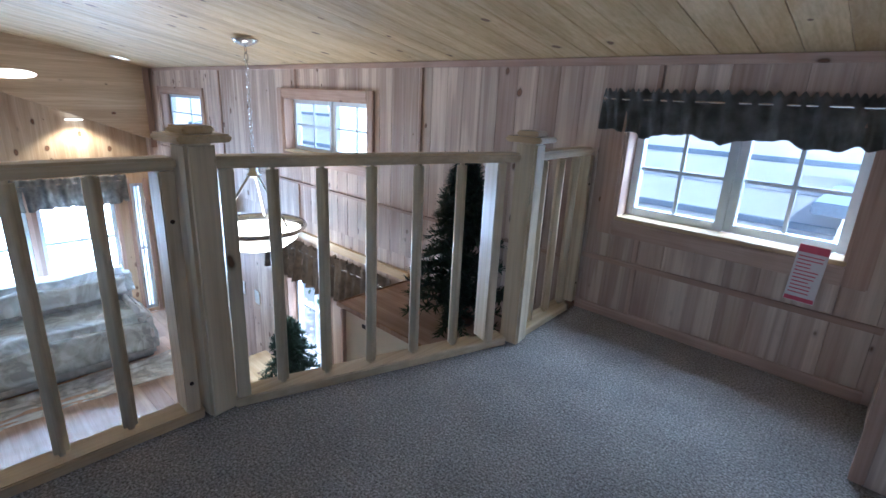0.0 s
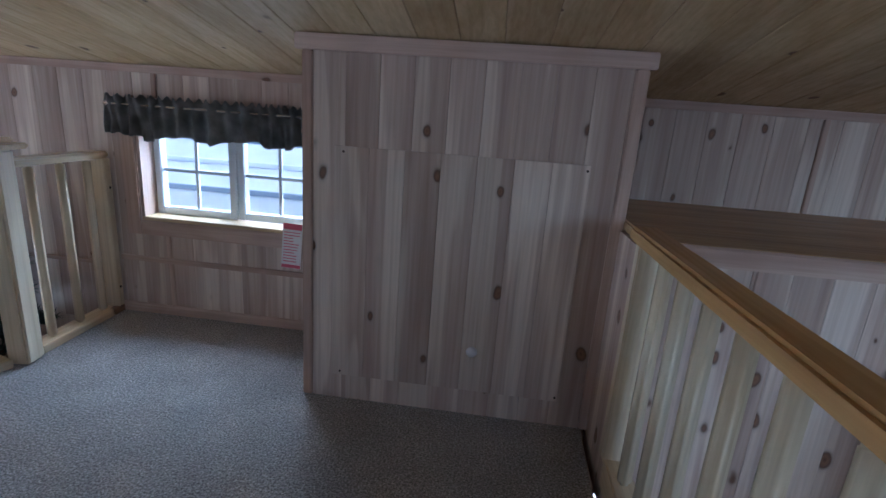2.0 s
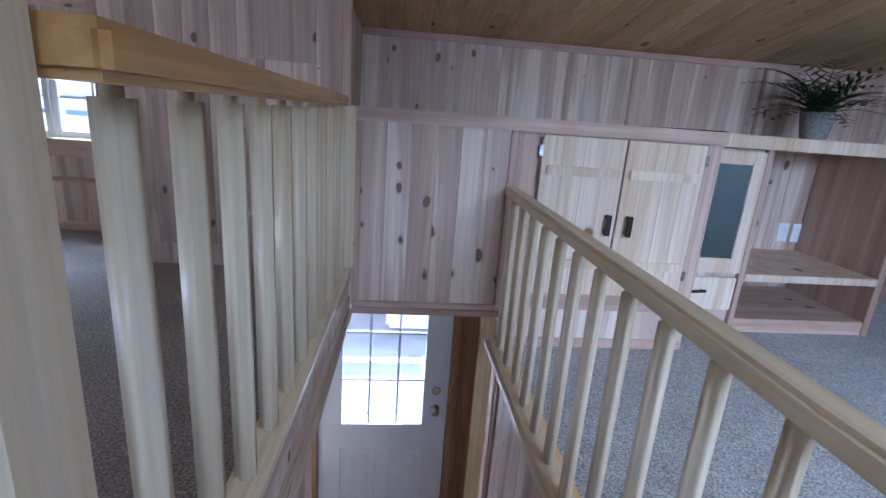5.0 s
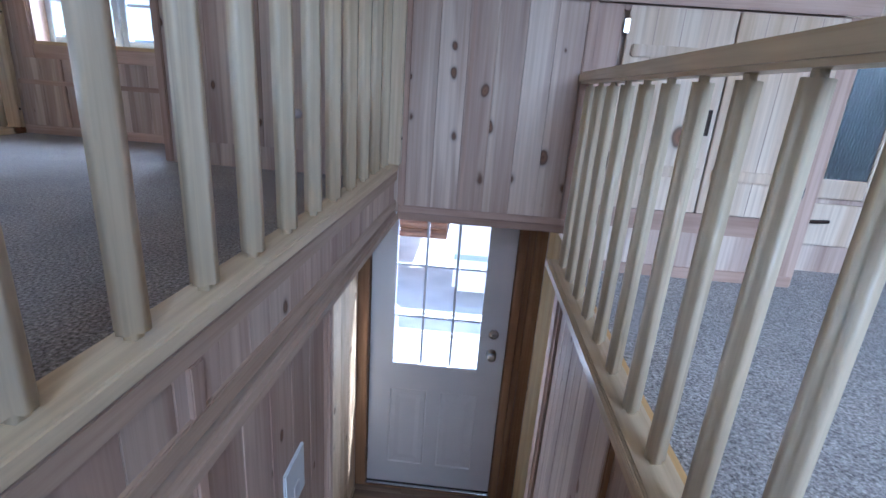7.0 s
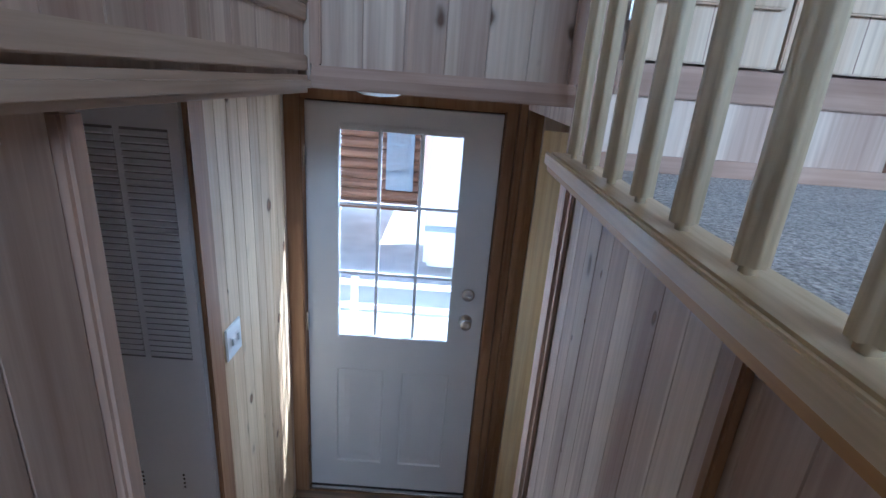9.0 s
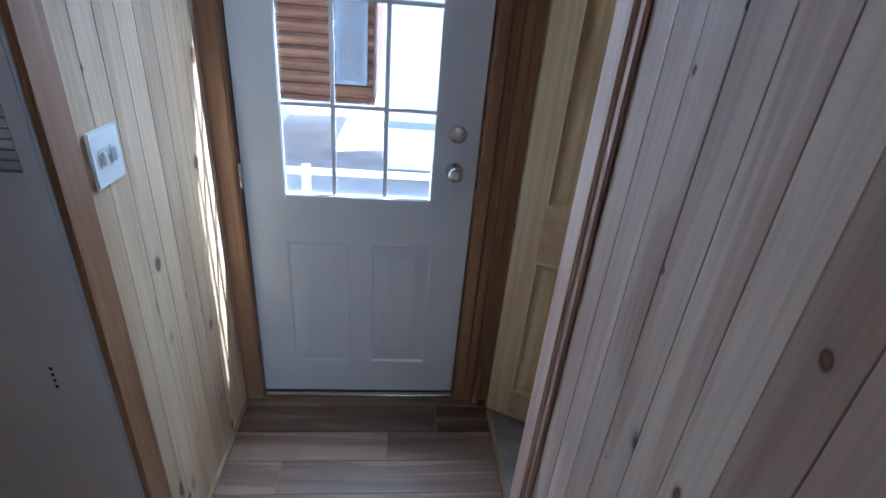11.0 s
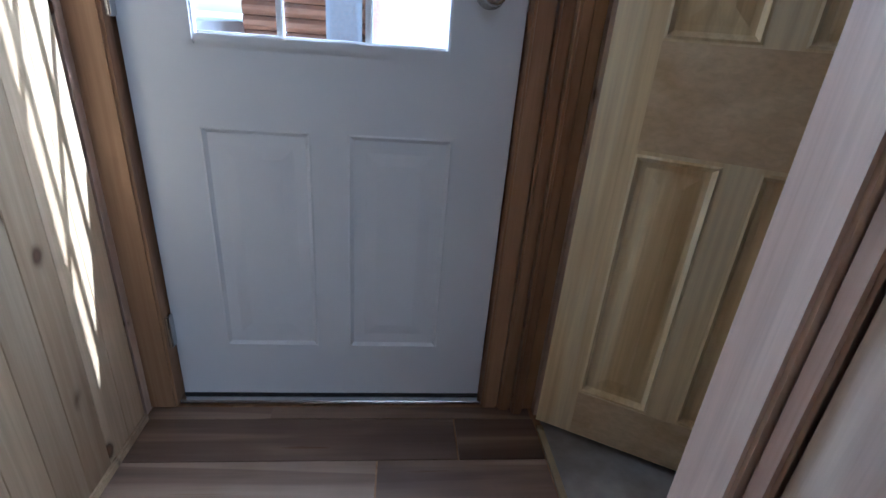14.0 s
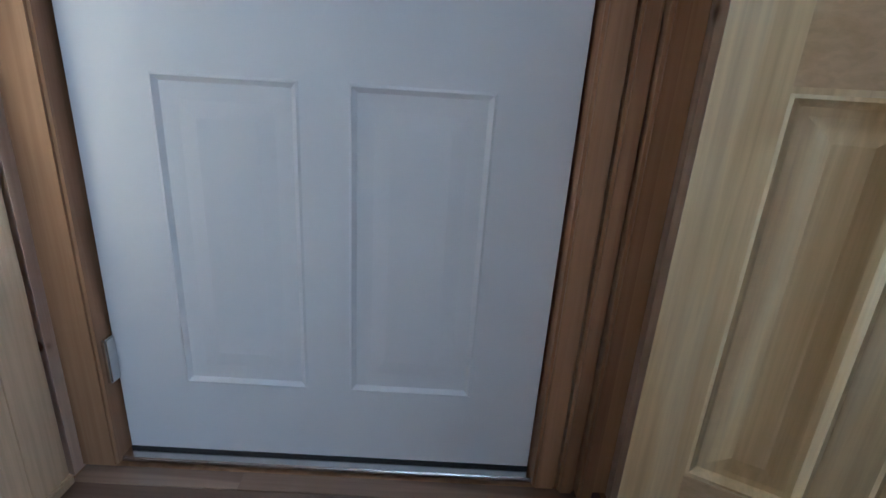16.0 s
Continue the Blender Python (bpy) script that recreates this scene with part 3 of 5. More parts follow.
fas = thing("fascia_boards", "short cedar boards facing the loft edge", "fascia", kind="structure")
rgf = random.Random(19)
sf0 = 0.002
while sf0 < 2.9:
    wf = rgf.choice((0.075, 0.09, 0.105))
    part("board", stair_edge(bmesh.new(), sf0, sf0 + wf - 0.001, 0.016, 0.021 + rgf.uniform(0, 0.001), -0.026, 0.056, 0.0012), CEDAR, fas)
    sf0 += wf
for sb in (1.36, 2.55):
    structure("trim_fascia_batten", stair_edge(bmesh.new(), sb, sb + 0.028, 0.0215, 0.031, -0.024, 0.054, 0.002), CEDAR_UP, "short cedar batten on the loft edge", "trim")

structure("wall_closet_return", B(1.131, 1.186, 1.392, 1.69, -0.07, 0.754, 0), CEDAR, "narrow cedar return beside the closet")

# ---------------------------------------------------------------- closet box beside the window
BX0, BX1, BY = 0.068, 1.13, 1.684
closet = structure("closet_wall", slab_with_holes("y", BY, BY + 0.05, BX0, BX1, 0, ceil_z(BY) - 0.004), CEDAR, "boxed closet of knotty cedar boards beside the window")
part("side_panel", B(BX0, BX0 + 0.05, BY + 0.05, WALL, 0, ceil_z(WALL) - 0.004, 0), CEDAR, closet)
part("side_panel", B(BX1 - 0.05, BX1, BY + 0.05, WALL, 0, ceil_z(WALL) - 0.004, 0), CEDAR, closet)
part("corner_trim", B(BX0 - 0.014, BX0 + 0.022, BY - 0.022, BY + 0.03, 0.002, ceil_z(BY) - 0.05, 0.004), CEDAR_UP, closet)
part("corner_trim", B(BX1 - 0.03, BX1 + 0.012, BY - 0.024, BY + 0.03, 0.002, ceil_z(BY) - 0.05, 0.004), CEDAR_UP, closet)
part("top_trim", B(BX0 - 0.035, BX1 + 0.03, BY - 0.032, BY - 0.001, ceil_z(BY) - 0.05, ceil_z(BY) - 0.0, 0.004), CEDAR_TRIM, closet)
for sx in (0.2, 1.0):
    for sz in (0.12, 0.935):
        part("screw", tube(bmesh.new(), (sx, BY - 0.028, sz), (sx, BY - 0.025, sz), 0.004), IRON, closet)
part("knot_hole", lathe(bmesh.new(), [(0, 0), (0.018, 0), (0.021, 0.003), (0.0, 0.004)], 10), PAPER, closet, "pale chipped knot").matrix_local = pose(0.687, BY - 0.026, 0.262, 90, 0, 0)

# ---------------------------------------------------------------- counter, bulkhead and built-in cabinets
FY = 1.39
counter = thing("countertop", "brown varnished pine countertop along the wall", "countertop")
part("top_board", B(1.14, 2.765, FY - 0.012, WALL, 0.755, 0.79, 0.006), COUNTER, counter)
part("front_edge", B(1.16, 2.785, FY - 0.026, FY - 0.012, 0.735, 0.79, 0.004), CEDAR_TRIM, counter)
part("joint_strip", B(2.765, 2.785, FY - 0.012, WALL - 0.002, 0.772, 0.796, 0.003), BROWN, counter)
bulk = structure("wall_bulkhead", slab_with_holes("y", FY + 0.014, FY + 0.06, 1.185, 1.86, -0.07, 0.75), CEDAR, "knotty cedar bulkhead panel over the entry door")
part("bottom_trim", B(1.19, 1.86, FY - 0.012, FY + 0.06, -0.095, -0.045, 0.005), CEDAR_TRIM, bulk)
part("bottom_trim", B(1.19, 1.86, FY - 0.026, FY - 0.012, -0.1, -0.07, 0.003), CEDAR_TRIM, bulk)
part("side_trim", B(1.187, 1.215, FY - 0.012, FY + 0.06, -0.045, 0.735, 0.004), CEDAR_UP, bulk)
part("side_trim", B(1.835, 1.865, FY - 0.012, FY + 0.06, -0.045, 0.735, 0.004), CEDAR_UP, bulk)
part("batten", B(1.43, 1.445, FY - 0.006, FY, -0.04, 0.735, 0.002), CEDAR_UP, bulk)
structure("entry_soffit", B(0.84, 1.87, FY + 0.06, WALL, -0.09, -0.07, 0), CEDAR, "boarded soffit over the entry", "ceiling")
cab = thing("wall_cabinet", "built-in knotty pine cabinet with two batten doors", "cabinet")
part("body", slab_with_holes("y", FY + 0.03, WALL - 0.01, 1.87, 2.77, SIDE + 0.1, 0.735), CEDAR, cab)
for bx in ((1.867, 1.955, SIDE, 0.735), (2.71, 2.782, SIDE, 0.735)):
    part("stile", B(bx[0], bx[1], FY, FY + 0.028, bx[2], bx[3], 0.003), CEDAR_UP, cab)
part("top_rail", B(1.955, 2.71, FY, FY + 0.028, 0.715, 0.735, 0.002), CEDAR_TRIM, cab)
part("bottom_rail", B(1.955, 2.71, FY, FY + 0.028, -0.06, 0.02, 0.003), CEDAR_TRIM, cab)
part("kick_board", B(1.955, 2.71, FY + 0.012, FY + 0.027, SIDE + 0.04, -0.06, 0.002), CEDAR, cab)
part("kick_board", B(1.9, 2.775, FY - 0.004, FY + 0.01, SIDE, SIDE + 0.045, 0.002), CEDAR_TRIM, cab)
for a, b, hx, hinge in ((1.972, 2.336, 2.295, 1.966), (2.344, 2.702, 2.392, 2.709)):
    z0, z1 = 0.025, 0.728
    door = part("cabinet_door", B(a, b, FY - 0.018, FY - 0.001, z0, z1, 0.003), CABINET, cab, "pale pine batten door")
    for i in range(1, 4):
        g = a + (b - a) * i / 4
        part("groove", B(g - 0.0015, g + 0.0015, FY - 0.0185, FY - 0.017, z0 + 0.004, z1 - 0.004, 0), CEDAR_UP, door)
    for z in (0.565, 0.155):
        part("batten", B(a + 0.02, b - 0.02, FY - 0.036, FY - 0.018, z, z + 0.04, 0.004), CABINET, door)
    bm = bmesh.new()
    zc = 0.36
    tube(bm, (hx, FY - 0.045, zc - 0.045), (hx, FY - 0.045, zc + 0.045), 0.013, 0.013, 8)
    tube(bm, (hx, FY - 0.018, zc - 0.035), (hx, FY - 0.045, zc - 0.035), 0.008, 0.01, 8)
    tube(bm, (hx, FY - 0.018, zc + 0.035), (hx, FY - 0.045, zc + 0.035), 0.008, 0.01, 8)
    for v in bm.verts:
        v.co += noise.noise_vector(v.co * 40) * 0.004
    part("handle", bm, IRON, door, "dark bronze twig-shaped pull")
    for z in (0.11, 0.64):
        part("hinge", B(hinge - 0.009, hinge + 0.009, FY - 0.02, FY - 0.0, z, z + 0.045, 0.002), NICKEL, door)

# set-back unit with glass door, drawer and open shelves
F2 = 1.62
unit = thing("shelf_unit", "built-in pine shelf unit with a reeded glass door", "shelf unit")
part("top_board", B(2.787, EAST - 0.01, F2 - 0.02, WALL, 0.755, 0.788, 0.004), COUNTER, unit)
part("front_edge", B(2.787, EAST - 0.01, F2 - 0.035, F2 - 0.02, 0.725, 0.789, 0.004), CABINET, unit)
part("body", B(2.787, 3.175, F2 + 0.02, WALL - 0.01, SIDE, 0.72, 0.0), CEDAR, unit)
part("divider", B(3.175, 3.205, F2 - 0.01, WALL - 0.01, SIDE, 0.725, 0.003), CEDAR_UP, unit)
part("divider", B(3.98, 4.02, F2 - 0.01, WALL - 0.01, SIDE, 0.725, 0.003), CEDAR_UP, unit)
part("shelf", B(3.205, 3.98, F2 - 0.015, WALL - 0.01, 0.045, 0.085, 0.004), CABINET, unit)
part("bottom_board", B(3.205, 3.98, F2 - 0.005, WALL - 0.01, SIDE + 0.002, -0.17, 0.003), CEDAR_TRIM, unit)
gd = part("glass_door", B(2.8, 2.86, F2 - 0.012, F2 + 0.01, 0.085, 0.71, 0.003), CABINET, unit, "pale pine door with reeded glass")
for q in ((3.11, 3.172, 0.085, 0.71), (2.86, 3.11, 0.085, 0.165), (2.86, 3.11, 0.645, 0.71)):
    part("door_rail", B(q[0], q[1], F2 - 0.012, F2 + 0.01, q[2], q[3], 0.003), CABINET, gd)
bm = bmesh.new()
for i in range(22):
    xx = 2.86 + 0.25 * (i + 0.5) / 22
    tube(bm, (xx, F2, 0.165), (xx, F2, 0.645), 0.006, None, 8)
part("reeded_pane", bm, REEDED, gd)
# dark sheet behind the glass, the cabinet's inner shade as colour
part("dark_back", B(2.86, 3.11, F2 + 0.012, F2 + 0.016, 0.165, 0.645, 0), plain("cabinet_shade", (0.09, 0.1, 0.09), 0.7), unit)
dr = part("drawer_front", B(2.805, 3.165, F2 - 0.012, F2 + 0.01, -0.12, 0.06, 0.003), CABINET, unit)
bm = tube(bmesh.new(), (2.9, F2 - 0.035, -0.015), (2.99, F2 - 0.035, -0.01), 0.008, None, 8)
tube(bm, (2.91, F2 - 0.012, -0.015), (2.91, F2 - 0.035, -0.015), 0.006, None, 6)
tube(bm, (2.98, F2 - 0.012, -0.012), (2.98, F2 - 0.035, -0.012), 0.006, None, 6)
part("handle", bm, IRON, dr)


def outlet(name, label, face, x, y, z, w=0.075, h=0.12, slots=2, kind="outlet"):
    t = thing(name, label, kind)
    part("plate", B(-w / 2, w / 2, -0.008, 0, -h / 2, h / 2, 0.003), PLATE, t)
    for i in range(slots):
        if "switch" in name:
            xx = (i - (slots - 1) / 2) * 0.045
            part("rocker", B(xx - 0.006, xx + 0.006, -0.018, -0.008, -0.014, 0.014, 0.002), PLATE, t)
            part("slot", B(xx - 0.01, xx + 0.01, -0.0095, -0.0082, -0.02, 0.02, 0), FURNACE, t)
        else:
            zz = (i - 0.5) * 0.045
            part("socket", B(-0.016, 0.016, -0.0105, -0.008, zz - 0.015, zz + 0.015, 0.001), FURNACE, t)
    t.matrix_world = pose(x, y, z, 0, 0, {"-y": 0, "+x": 90}[face])


outlet("wall_outlet", "white double outlet plate on cedar boards", "-y", 3.863, WALL - 0.003, 0.2)
outlet("wall_outlet", "white blank plate beside the outlet", "-y", 3.961, WALL - 0.003, 0.2)


def leaf_strip(bm, pts, w):
    """A thin tapering leaf along a line of points."""
    rows = []
    for i, p in enumerate(pts):
        t = i / (len(pts) - 1)
        d = (pts[min(i + 1, len(pts) - 1)] - pts[max(i - 1, 0)]).normalized()
        side = d.cross(Vector((0, 0, 1)))
        side = side.normalized() if side.length > 1e-4 else Vector((1, 0, 0))
        ww = w * math.sin(math.pi * (0.12 + 0.86 * t))
        rows.append((bm.verts.new(p - side * ww), bm.verts.new(p + side * ww)))
    for (a, b), (c, d) in zip(rows, rows[1:]):
        bm.faces.new((a, b, d, c))


def fern(name, label, x, y, z, size=1.0):
    t = thing(name, label, "plant")
    part("pot", lathe(bmesh.new(), [(0.0, 0), (0.055, 0), (0.062, 0.01), (0.085, 0.135), (0.09, 0.14), (0.08, 0.142), (0.07, 0.12), (0, 0.12)]), POT, t, "grey woven pot")
    rgn = random.Random(7)
    for k in range(46):
        ang, up, ln = rgn.uniform(0, 6.28), rgn.uniform(0.3, 1.3), rgn.uniform(0.16, 0.27) * size
        bm = bmesh.new()
        spine = []
        for i in range(9):
            s = i / 8
            r = ln * s * math.cos(up * (1 - 0.3 * s))
            h = 0.13 + ln * (s * math.sin(up) - 0.42 * s * s)
            spine.append(Vector((math.cos(ang) * r, math.sin(ang) * r, h)))
        leaf_strip(bm, spine, 0.003)
        for i in range(1, 9):
            d = (spine[i] - spine[i - 1]).normalized()
            sd = d.cross(Vector((0, 0, 1))).normalized()
            l2 = 0.05 * math.sin(math.pi * (0.2 + 0.75 * i / 9)) * size
            for s in (-1, 1):
                leaf_strip(bm, [spine[i], spine[i] + sd * s * l2 * 0.5 + d * l2 * 0.3, spine[i] + sd * s * l2 + d * l2 * 0.7], 0.011)
        part("frond", bm, FERN, t)
    t.matrix_world = pose(x, y, z)


fern("potted_fern", "green fern in a grey woven pot on the shelf top", 3.6, 1.86, 0.789, 1.75)

# ---------------------------------------------------------------- battens and trims on the long wall
for nm, q in (("trim_level", (-7.2, -1.2, 0.235, 0.255)), ("trim_level", (-1.1, 0.045, 0.275, 0.3)), ("trim_ceiling", (-7.2, 0.03, 1.165, 1.2)), ("trim_ceiling", (1.14, 4.6, 1.165, 1.2)), ("baseboard_loft", (-1.14, 0.045, 0.002, 0.05))):
    structure(nm, B(q[0], q[1], WALL - 0.016, WALL + 0.001, q[2], q[3], 0.003), CEDAR_TRIM, "narrow cedar trim strip on the boards", "trim")
for xx, a, b in ((-5.25, 0.255, 1.165), (-2.3, 0.255, 1.165), (-3.78, 1.02, 1.165), (-0.845, 0.3, 0.425), (-0.86, 1.06, 1.165), (-3.79, -0.19, 0.235), (-2.3, -0.2, 0.235), (-0.84, 0.05, 0.275), (-5.2, -0.19, 0.235), (1.98, 0.79, 1.165), (2.32, 0.79, 1.165), (2.7, 0.79, 1.165), (3.5, 0.79, 1.165)):
    structure("trim_upright", B(xx - 0.011, xx + 0.011, WALL - 0.012, WALL + 0.001, a, b, 0.003), CEDAR_UP, "narrow upright cedar batten", "trim")

# ---------------------------------------------------------------- valances


def valance(name, label, x0, x1, y, z0, z1, mat, folds=26, seed=3, along="x", amp=0.022):
    t = thing(name, label, "valance")
    rgv = random.Random(seed)
    ph = [rgv.uniform(0, 6.28) for _ in range(8)]
    n, rows = folds * 8, 14
    bm = bmesh.new()
    grid = []
    for j in range(rows + 1):
        v = j / rows
        row = []
        for i in range(n + 1):
            u = i / n
            fr = folds + 3 * math.sin(u * 5 + ph[0])
            wave = math.sin(u * fr * 6.283 + ph[1] + 1.2 * math.sin(v * 2.5 + ph[2])) * 0.6 + 0.5 * math.sin(u * fr * 3.3 + ph[3]) + 0.3 * math.sin(u * 97 + v * 3)
            k = amp * (0.35 + 0.85 * abs(v - 0.24) * 1.4) if v > 0.1 else amp * 0.8
            if abs(v - 0.22) < 0.04:
                k = amp * 0.3
            z = z1 + (z0 - z1) * v
            z += (0.006 * math.sin(u * fr * 6.283 / 2 + ph[4]) + 0.009 * math.sin(u * 23 + ph[5]) + 0.012 * noise.noise(Vector((u * 30, ph[0], 0)))) * (v if v > 0.3 else 0)
            if v < 0.12:
                z += 0.01 * math.sin(u * fr * 12 + ph[6]) * (1 - v / 0.12)
            a, off = x0 + (x1 - x0) * u, y - 0.035 - k * wave
            row.append(bm.verts.new((a, off, z) if along == "x" else (y + 0.035 + k * wave, a, z)))
        grid.append(row)
    for r0, r1 in zip(grid, grid[1:]):
        for i in range(n):
            bm.faces.new((r0[i], r0[i + 1], r1[i + 1], r1[i])).smooth = True
    bmesh.ops.solidify(bm, geom=bm.faces[:], thickness=0.002)
    part("cloth", bm, mat, t)
    zr = z1 - (z1 - z0) * 0.22
    part("rod", tube(bmesh.new(), *(((x0 - 0.0, y - 0.03, zr), (x1, y - 0.03, zr)) if along == "x" else ((y + 0.03, x0, zr), (y + 0.03, x1, zr))), 0.006), NICKEL, t)
    for s in (x0 + 0.01, x1 - 0.01):
        part("bracket", B(s - 0.006, s + 0.006, y - 0.034, y, zr - 0.01, zr + 0.01, 0.002) if along == "x" else B(y, y + 0.034, s - 0.006, s + 0.006, zr - 0.01, zr + 0.01, 0.002), NICKEL, t)


valance("window_valance", "ruffled grey-brown valance over the loft window", -1.09, 0.06, WALL - 0.004, 0.885, 1.062, FABRIC, folds=21)
valance("window_valance", "gathered brown valance over the dining window", -4.44, -2.5, WALL - 0.004, -0.66, -0.27, BROWN_FABRIC, folds=16, seed=5, amp=0.03)
valance("window_valance", "gathered grey valance over the far end windows", -1.1, 1.9, GABLE + 0.004, -0.6, -0.2, FABRIC, folds=22, seed=9, along="y", amp=0.03)
part_ledge = structure("trim_ledge", B(-4.6, -2.35, WALL - 0.03, WALL + 0.001, -0.24, -0.175, 0.004), PINE_X, "pine ledge trim over the dining window", "trim")

# price tag on the loft window sill
tag = thing("price_tag", "pink and white printed price tag hanging from the sill", "tag")
part("card", B(0, 0.095, -0.003, 0, -0.215, 0, 0), PAPER, tag)
part("red_band", B(0.002, 0.093, -0.0042, -0.003, -0.03, -0.002, 0), RED, tag)
part("red_band", B(0.002, 0.093, -0.0042, -0.003, -0.213, -0.198, 0), RED, tag)
rg = random.Random(2)
for i in range(11):
    z = -0.042 - i * 0.0138
    part("print_line", B(0.008, 0.02 + rg.uniform(0.03, 0.066), -0.0042, -0.003, z - 0.004, z, 0), RED, tag)
tag.matrix_world = pose(-0.25, WALL - 0.022, 0.545, -4, 2, 0)

# ---------------------------------------------------------------- entry hall
LW, RW = 0.832, 1.915
hall_left = structure("wall_hall_left", slab_with_holes("x", LW - 0.1, LW - 0.014, 1.49, WALL, FLOOR, -0.07), HALL_PINE, "narrow entry wall of pale knotty pine boards")
well_left = structure("wall_stairwell_left", slab_with_holes("x", 1.0, 1.112, SOUTH, 0.62, FLOOR, -0.09), CEDAR, "stairwell wall of cedar boards under the loft")
structure("trim_corner", B(1.04, 1.142, 0.604, 0.64, FLOOR, -0.113, 0.006), CEDAR_UP, "cedar corner trim in the stairwell", "trim")
structure("trim_return", B(0.3, 1.04, 0.59, 0.63, FLOOR, -0.113, 0.0), CEDAR, "short return wall beside the furnace")
structure("wall_alcove", B(0.24, 0.3, 0.59, 1.5, FLOOR, -0.1, 0), CEDAR, "plain side wall of the furnace alcove")
structure("loft_underside", B(0.24, 1.12, 0.59, WALL - 0.001, -0.1, -0.075, 0), CEDAR, "boarded underside of the loft", "ceiling")
hall_right = structure("wall_hall_right", slab_with_holes("x", RW + 0.014, RW + 0.1, SOUTH, WALL, FLOOR, SIDE - 0.013, [(1.53, 2.2, FLOOR, SIDE - 0.013)]), CEDAR, "stairwell wall of pale cedar boards with a doorway")
structure("trim_curb", B(1.806, 1.8145, -0.7, 1.385, -0.247, -0.2145, 0.003), PINE_PALE, "pine edge trim under the side railing", "trim")
structure("side_fascia", B(1.8155, 1.93, -0.7, 1.385, -0.264, -0.247, 0), PINE_Y, "edge board under the side railing", "trim")
for nm, q in (("trim_batten", (0.0, 0.028, 1.126, 1.138)), ("trim_batten", (-0.8, -0.772, 1.126, 1.138))):
    structure(nm, B(q[2], q[3], q[0], q[1], FLOOR, -0.115, 0.004), CEDAR_UP, "cedar upright batten in the stairwell", "trim")
for yy, wd in ((0.56, 0.022), (0.28, 0.02)):
    structure("trim_batten", B(RW - 0.018, RW, yy, yy + wd, FLOOR, -0.265, 0.004), BROWN, "stained upright batten on the stairwell boards", "trim")

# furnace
# flat grey that stands for the shade between the louvres
LOUVRE_SHADE = plain("louvre_shade_grey", (0.2, 0.2, 0.22), 0.6)
fn = thing("furnace", "tall white furnace cabinet with louvred front panel", "furnace")
FX0, FX1, FY0 = 0.31, 0.83, 1.43
part("body", B(FX0, FX1 - 0.004, FY0 + 0.012, FY0 + 0.055, FLOOR + 0.02, -0.135, 0.003), FURNACE, fn)
fdoor = part("front_panel", B(FX0 + 0.006, FX1 - 0.012, FY0, FY0 + 0.012, FLOOR + 0.1, -0.14, 0.005), FURNACE, fn)
part("toe_panel", B(FX0 + 0.006, FX1 - 0.012, FY0 + 0.003, FY0 + 0.012, FLOOR + 0.03, FLOOR + 0.094, 0.003), FURNACE, fn)
for c in range(3):
    a = 0.345 + c * 0.152
    bm = bmesh.new()
    for i in range(36):
        z = -0.96 + i * 0.0199
        v = [bm.verts.new(p) for p in ((a, FY0 - 0.0015, z), (a + 0.132, FY0 - 0.0015, z), (a + 0.132, FY0 - 0.009, z + 0.006), (a, FY0 - 0.009, z + 0.006), (a, FY0 - 0.001, z + 0.0165), (a + 0.132, FY0 - 0.001, z + 0.0165))]
        bm.faces.new((v[0], v[1], v[2], v[3])), bm.faces.new((v[3], v[2], v[5], v[4]))
        bm.faces.new((v[0], v[3], v[4])), bm.faces.new((v[1], v[5], v[2]))
    bmesh.ops.recalc_face_normals(bm, faces=bm.faces[:])
    # added grey sheet: paints the shade under each slat
    part("louvre_gap", B(a, a + 0.132, FY0 - 0.0012, FY0 - 0.0002, -0.966, -0.24, 0), LOUVRE_SHADE, fdoor)
    part("louvre", bm, FURNACE, fdoor)
part("brass_strip", B(0.43, 0.55, FY0 - 0.004, FY0 - 0.0005, -0.962, -0.954, 0), BROWN, fn)
part("label_strip", B(0.43, 0.55, FY0 - 0.003, FY0 - 0.0005, -1.02, -0.966, 0), PLATE, fn)
part("latch", B(0.425, 0.49, FY0 - 0.004, FY0 - 0.0005, -1.19, -1.13, 0.001), PLATE, fn)
part("latch_slot", B(0.43, 0.47, FY0 - 0.006, FY0 - 0.0035, -1.168, -1.158, 0), DARK, fn)
for xx in (0.555, 0.7):
    for k in range(4):
        part("vent_slot", B(xx, xx + 0.006, FY0 - 0.002, FY0 - 0.0004, -1.445 - k * 0.018, -1.437 - k * 0.018, 0), DARK, fn)
structure("trim_furnace", B(FX1, LW + 0.014, FY0 - 0.012, 1.51, FLOOR, -0.113, 0.004), BROWN, "stained trim beside the furnace", "trim")
structure("trim_furnace", B(0.3, FX1, FY0 - 0.016, FY0 + 0.06, -0.134, -0.1, 0.003), BROWN, "stained trim over the furnace", "trim")
structure("wall_furnace_back", B(0.3, LW - 0.1, FY0 + 0.06, FY0 + 0.1, FLOOR, -0.1, 0), CEDAR, "plain wall behind the furnace")
outlet("light_switch", "white double toggle switch plate on pine boards", "+x", LW + 0.002, 1.6, -0.98, 0.115, 0.125, 2, "switch")
outlet("thermostat_plate", "small white wall plate in the stairwell", "+x", 1.128, 0.36, -0.47, 0.115, 0.13, 1, "plate")

# ---------------------------------------------------------------- entry door
DX0, DX1, DZ0, DZ1, DY = 0.908, 1.785, -2.308, -0.185, 2.285
ed = tagged(thing("door_1", "white closed entry door with a nine-light window", "door"), kind="structure")


